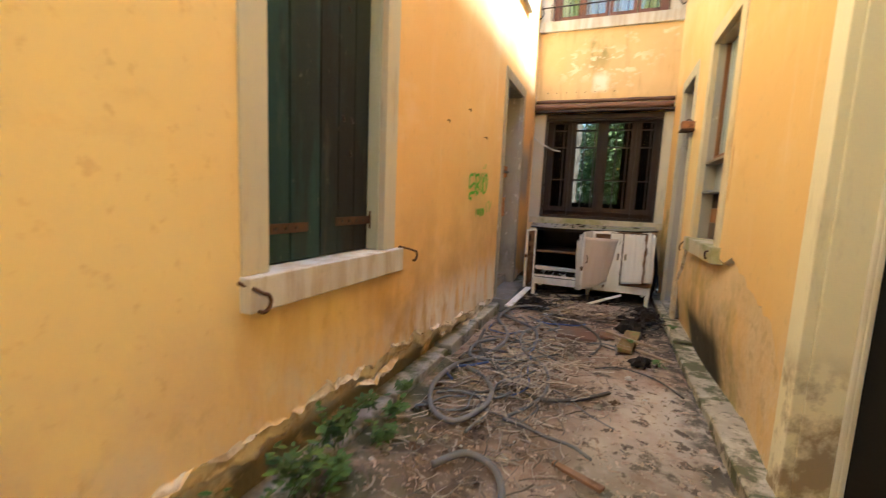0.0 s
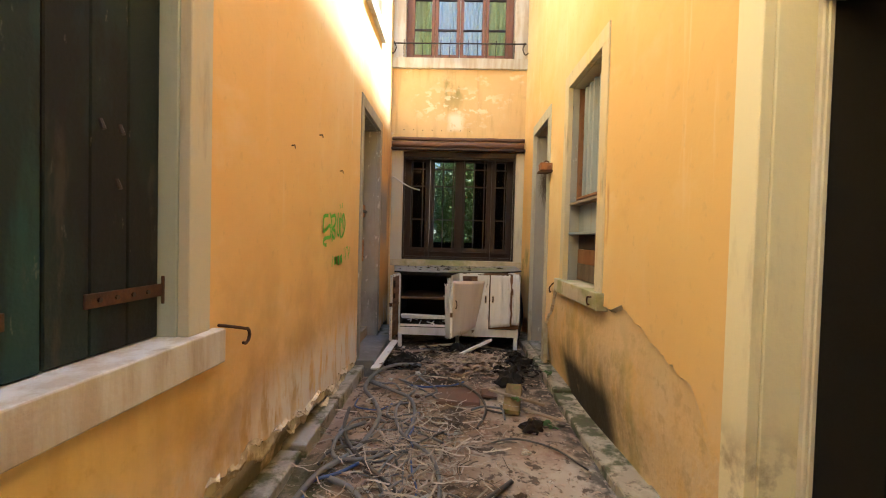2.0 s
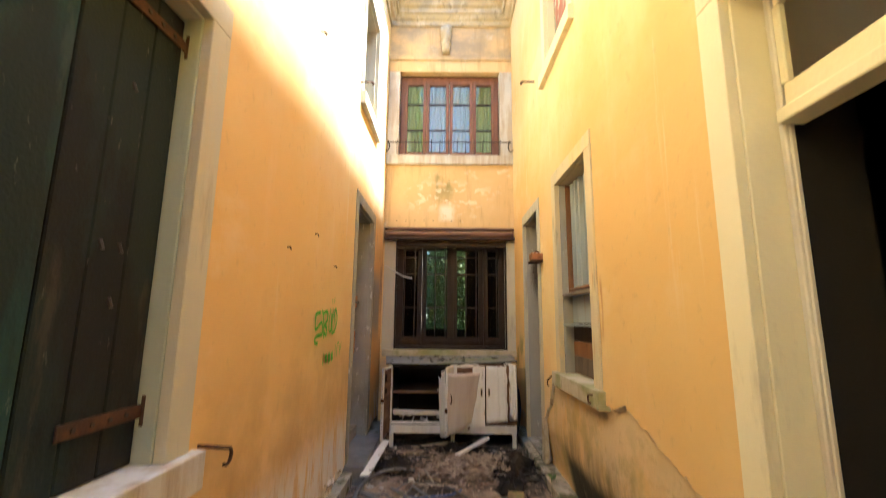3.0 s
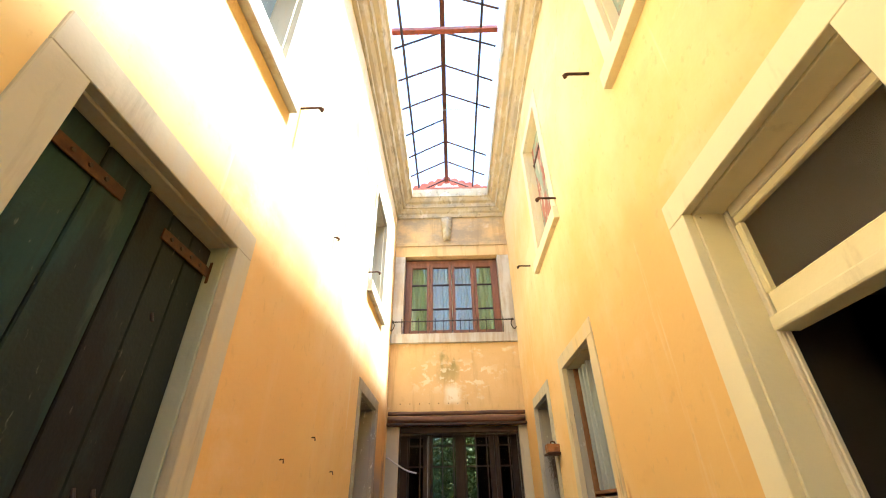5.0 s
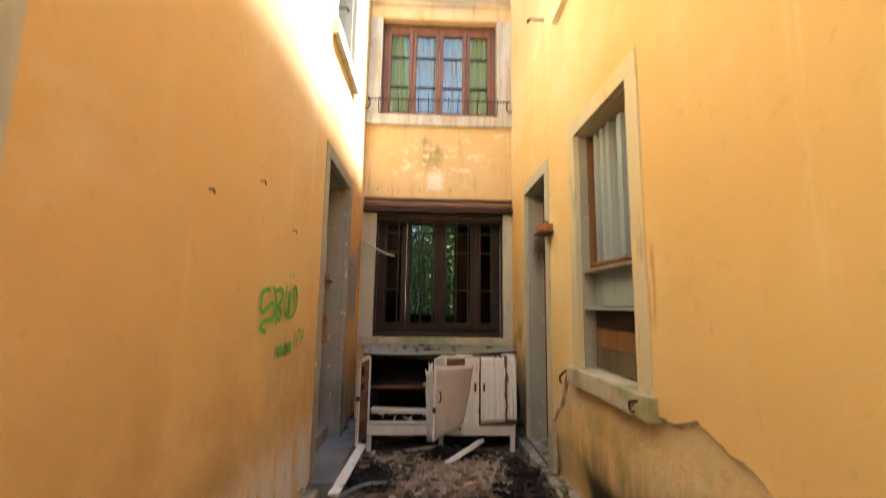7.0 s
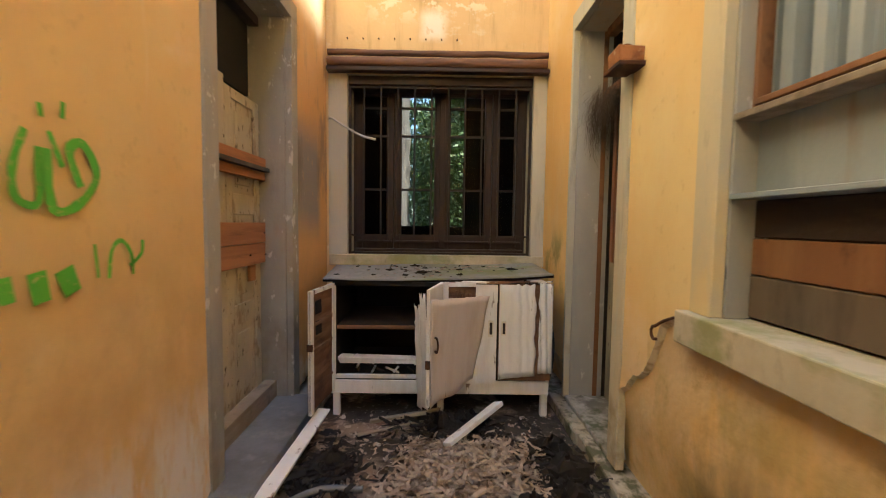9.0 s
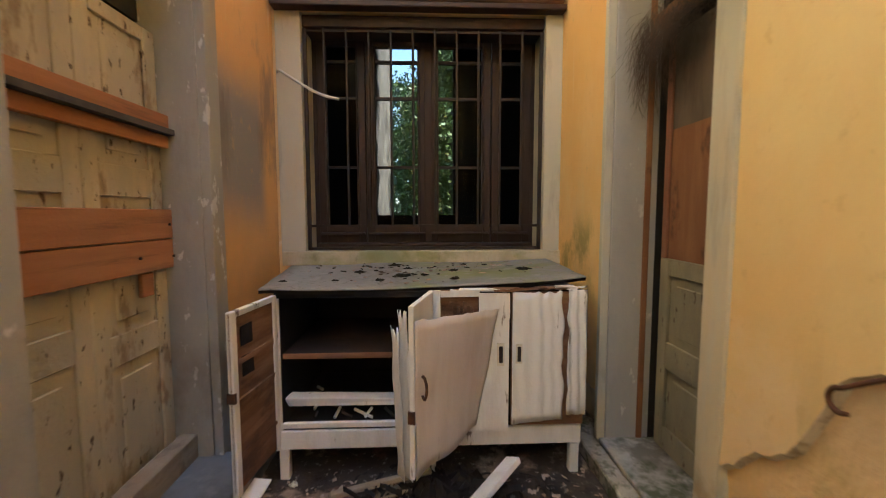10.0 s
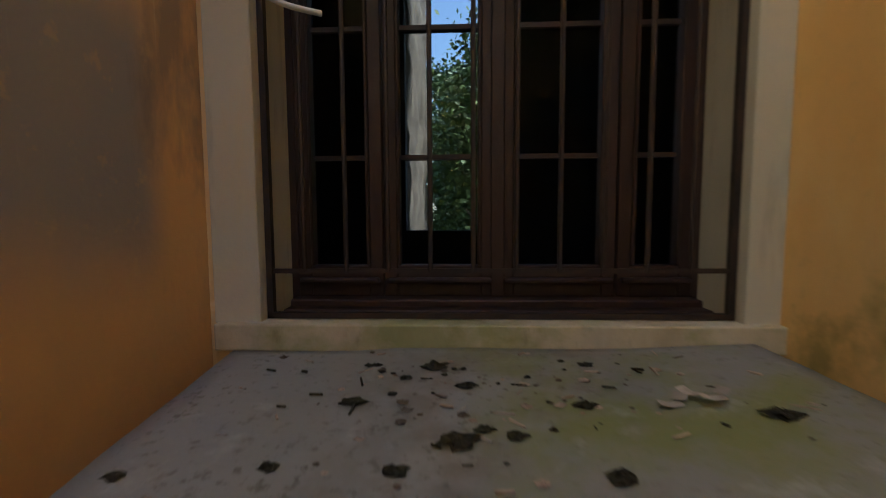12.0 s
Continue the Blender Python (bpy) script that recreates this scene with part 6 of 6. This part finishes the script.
hose("thick grey hose curled along the kerb", [(0.62, 5.28, 0.01), (0.40, 5.25, 0.02), (0.24, 5.0, 0.03), (0.20, 4.6, 0.02), (0.34, 4.30, 0.01), (0.42, 4.0, 0.02), (0.36, 3.6, 0.01), (0.22, 3.3, 0.02), (0.20, 2.9, 0.04), (0.30, 2.62, 0.02), (0.46, 2.56, 0.01), (0.57, 2.75, 0.03), (0.55, 3.0, 0.02), (0.42, 3.2, 0.01), (0.30, 3.25, 0.03)], 0.016, hose_grey)
hose("grey hose looping through the litter", [(0.22, 4.75, 0.02), (0.45, 4.55, 0.02), (0.62, 4.3, 0.04), (0.66, 3.95, 0.02), (0.55, 3.6, 0.01), (0.42, 3.45, 0.03), (0.25, 3.5, 0.02), (0.22, 3.75, 0.03), (0.35, 3.9, 0.04)], 0.013, hose_grey)
hose("dark hose lying across the ground", [(0.18, 4.15, 0.03), (0.22, 3.85, 0.02), (0.35, 3.55, 0.03), (0.60, 3.25, 0.02), (0.80, 3.05, 0.01), (1.02, 3.1, 0.01), (1.25, 3.35, 0.0)], 0.012, hose_dark)
hose("dark cable strung past the tile", [(0.72, 5.02, 0.02), (0.92, 4.85, 0.03), (1.12, 4.55, 0.03), (1.18, 4.25, 0.02), (1.10, 3.95, 0.01)], 0.010, hose_dark)
hose("grey hose end beside the kerb stones", [(0.50, 2.15, 0.02), (0.62, 2.28, 0.03), (0.78, 2.22, 0.02), (0.86, 2.0, 0.01)], 0.017, hose_grey)
hose("thin dark cable on the bare ground", [(1.15, 3.75, 0.0), (1.32, 3.80, 0.02), (1.55, 3.72, 0.01), (1.70, 3.5, 0.0)], 0.006, hose_dark)
hose("grey hose buried in the shreds", [(0.45, 4.9, 0.0), (0.62, 4.62, 0.02), (0.52, 4.2, 0.03), (0.60, 3.8, 0.03), (0.82, 3.5, 0.02), (0.86, 3.1, 0.01), (0.70, 2.75, 0.0)], 0.011, hose_grey)
for k in range(44):
    x, y = random.gauss(0.64, 0.24), random.uniform(2.6, 4.9)
    a = random.uniform(0, 6.28)
    pts = []
    for q in range(5):
        pts.append((min(1.3, max(0.2, x)), y, 0.015 + 0.02 * random.random()))
        a += random.gauss(0, 0.6)
        x, y = x + 0.13 * math.cos(a), y + 0.13 * math.sin(a)
    hose("thin loose cable in the litter", pts, random.uniform(0.0035, 0.009), random.choice((hose_grey, hose_dark, hose_grey, hose_grey, cable_blue)), 5)


def shreds(name, label, n, region, length, width, material, up, curl=0.35):
    mb = MB()
    for _ in range(n):
        x, y = region()
        z0 = max(floor_z(x, y), -0.005) + random.uniform(0.002, up)
        a, l = random.uniform(0, 6.28), length * random.uniform(0.4, 1.3)
        w = width * random.uniform(0.5, 1.3)
        pts, tilt = [], random.uniform(-0.12, 0.18)
        for q in range(5):
            pts.append((x, y, max(z0 + tilt * q * l / 4 + 0.006 * random.random(), floor_z(x, y) + 0.001)))
            a += random.gauss(0, curl)
            x, y = x + l / 4 * math.cos(a), y + l / 4 * math.sin(a)
        sd = Vector((-math.sin(a), math.cos(a), random.uniform(-0.8, 0.8))).normalized()
        mb.ribbon(pts, w, sd)
    return tagged(mb.make(name, material, smooth=False), label, "litter", kind="stuff")


shreds("cable_shreds", "heap of pale stripped cable sheaths and shreds", 620, lambda: (min(1.25, max(0.2, random.gauss(0.68, 0.22))), min(4.7, max(2.3, random.gauss(3.55, 0.48)))), 0.20, 0.0045, straw, 0.05)
shreds("cable_shreds", "scattered pale shreds near the walker", 300, lambda: (min(1.35, max(0.22, random.gauss(0.66, 0.28))), random.uniform(1.5, 3.2)), 0.15, 0.0045, straw, 0.025)
shreds("dark_shreds", "dark brown strips of cable and bark", 420, lambda: (min(1.3, max(0.22, random.gauss(0.66, 0.24))), min(5.0, max(1.9, random.gauss(3.4, 0.7)))), 0.17, 0.004, bark, 0.045)
shreds("dry_fibre", "brown mat of dry fibres and leaves", 1500, lambda: (1.12 + 0.38 * (random.random() ** 0.6) * math.cos(6.283 * random.random()), 5.42 + 0.32 * random.uniform(-1, 1) * random.random() ** 0.3), 0.12, 0.008, fibre, 0.06, 0.6)
shreds("leaf_litter", "thin scatter of dead leaves and chips", 2200, lambda: (random.uniform(0.2, 1.75), random.uniform(1.2, 6.1)), 0.045, 0.007, fibre, 0.008, 0.8)

for k in range(240):
    x, y = random.uniform(0.2, 1.76), random.uniform(1.4, 6.1)
    if k % 3:
        x = min(1.2, max(0.2, random.gauss(0.5, 0.25)))
    clump("stone", "small stone or mortar crumb on the ground", x, y, floor_z(x, y) - 0.006, random.choice((0.008, 0.012, 0.016, 0.024, 0.034)), random.choice((kerb_stone, dirt, sill_stone, brick_mat)), 400 + k, 0.9, "loose stones", "stone")


def plank(label, p0, p1, w, t, material, roll=0.0):
    a, b = Vector(p0), Vector(p1)
    ax = (b - a).normalized()
    sd = ax.cross(Vector((0, 0, 1))).normalized()
    up = sd.cross(ax)
    sd = sd * math.cos(roll) + up * math.sin(roll)
    up = sd.cross(ax)
    mb = MB()
    L = (b - a).length
    mb.box((0, -w / 2, 0), (L, w / 2, t), lambda u, v, h: a + ax * u + sd * v + up * h, jit=0.004)
    return tagged(mb.make("plank", material, bevel=0.003), label, "plank", "loose planks")


plank("whitish plank lying along the kerb", (0.20, 5.02, 0.05), (0.26, 5.95, 0.09), 0.075, 0.02, cab_white)
plank("pale broken batten before the cabinet", (1.02, 5.62, 0.04), (1.36, 6.02, 0.10), 0.07, 0.03, cab_white, 0.4)
plank("dark stick under the cabinet", (0.55, 5.92, 0.03), (0.98, 6.05, 0.05), 0.03, 0.02, grey_plank)
plank("thin grey stick before the cabinet", (0.50, 5.78, 0.02), (0.95, 5.98, 0.03), 0.02, 0.012, grey_plank)
plank("dark stick resting on a brick", (1.22, 4.52, 0.07), (1.62, 4.28, 0.05), 0.025, 0.018, grey_plank)
plank("dark splinter on the bare ground", (1.46, 4.28, 0.02), (1.72, 4.05, 0.03), 0.03, 0.015, grey_plank)
plank("brown rotten stick on the ground", (1.0, 2.42, 0.01), (1.22, 2.30, 0.02), 0.035, 0.025, raw_ply)
plank("thin pale stick among the fibres", (0.70, 5.30, 0.03), (0.80, 4.92, 0.05), 0.015, 0.010, straw)
plank("thin pale stick among the fibres", (0.62, 4.95, 0.03), (1.00, 4.85, 0.04), 0.012, 0.010, straw)
tagged(MB().box((0.80, 4.36, 0.0), (1.15, 4.70, 0.022), jit=0.012).make("floor_tile", tile_mat, bevel=0.003), "broken dark red floor tile lying flat", "tile")
tagged(MB().box((1.17, 4.54, 0.0), (1.30, 4.72, 0.02), jit=0.010).make("floor_tile", tile_mat, bevel=0.004), "piece of dark red tile lying flat", "tile")
plank("mossy yellowed board lying on the ground", (1.36, 4.22, 0.0), (1.46, 4.74, 0.02), 0.13, 0.04, mossy_board)
clump("rotten_block", "rotten dark brown lump at the end of the mossy board", 1.43, 4.84, -0.01, 0.135, soot_and_shade, 77, 0.85, "", "debris")
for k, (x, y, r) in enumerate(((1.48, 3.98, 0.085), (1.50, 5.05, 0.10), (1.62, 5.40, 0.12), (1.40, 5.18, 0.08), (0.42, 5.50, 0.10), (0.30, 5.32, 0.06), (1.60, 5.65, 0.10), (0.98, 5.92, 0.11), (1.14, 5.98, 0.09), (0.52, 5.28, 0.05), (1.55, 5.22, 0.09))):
    clump("charred_clump", "black rotten clump of rags and leaves", x, y, floor_z(x, y), r * 1.15, soot_and_shade, 900 + k, 0.75, "black clumps", "rag")
shreds("black_litter", "black charred scraps by the cabinet", 1000, lambda: random.choice(((random.gauss(1.55, 0.09), random.gauss(5.35, 0.2)), (random.gauss(1.05, 0.16), random.gauss(5.92, 0.08)), (random.gauss(0.40, 0.08), random.gauss(5.45, 0.12)))), 0.09, 0.010, soot_and_shade, 0.05)


# ---- weeds ----
def weed(label, x, y, z, n, h, seed, material=None):
    rnd = random.Random(seed)
    root = empty("weed", label, "weed", "wall weeds")
    stems, leaves = MB(), MB()
    for _ in range(n):
        a, lean = rnd.uniform(0, 6.28), rnd.uniform(0.2, 0.9)
        hh = h * rnd.uniform(0.5, 1.1)
        tip = Vector((x + lean * hh * math.cos(a), y + lean * hh * math.sin(a), z + hh))
        base = Vector((x + rnd.gauss(0, 0.03), y + rnd.gauss(0, 0.05), z))
        stems.tube([base, base.lerp(tip, 0.5) + Vector((0, 0, 0.02)), tip], 0.0025, 5, 0.5)
        for q in range(5):
            p = base.lerp(tip, 0.35 + 0.16 * q)
            b = rnd.uniform(0, 6.28)
            d = Vector((math.cos(b), math.sin(b), rnd.uniform(-0.2, 0.5))).normalized()
            sd = d.cross(Vector((0, 0, 1))).normalized()
            s = rnd.uniform(0.03, 0.06)
            k = len(leaves.v)
            leaves.v += [p, p + d * s * 0.35 + sd * s * 0.28, p + d * s * 0.75 + sd * s * 0.2, p + d * s, p + d * s * 0.75 - sd * s * 0.2, p + d * s * 0.35 - sd * s * 0.28]
            leaves.f.append((k, k + 1, k + 2, k + 3, k + 4, k + 5))
    tagged(stems.make("stalk", leaf_green, root), kind="stuff")
    tagged(leaves.make("foliage", leaf_green, root), kind="stuff")


for k, (x, y, z, n, h) in enumerate(((0.10, 1.75, 0.07, 26, 0.22), (0.06, 2.05, 0.08, 22, 0.20), (0.12, 1.45, 0.05, 18, 0.2), (0.05, 2.35, 0.09, 10, 0.12), (0.08, 2.7, 0.05, 8, 0.08), (0.16, 1.9, 0.02, 20, 0.10), (0.20, 2.25, 0.02, 16, 0.09), (0.14, 2.5, 0.02, 14, 0.08), (0.24, 1.6, 0.01, 16, 0.09))):
    weed("bright green weed growing at the wall foot", x, y, z, n, 0.8 * h, 50 + k)
weed("small green seedling on the cement strip", 1.80, 5.02, 0.03, 3, 0.05, 70)
weed("small green seedling on the ground", 1.60, 4.02, 0.0, 4, 0.04, 71)
weed("small green seedling on the ground", 1.42, 4.30, 0.06, 2, 0.03, 72)
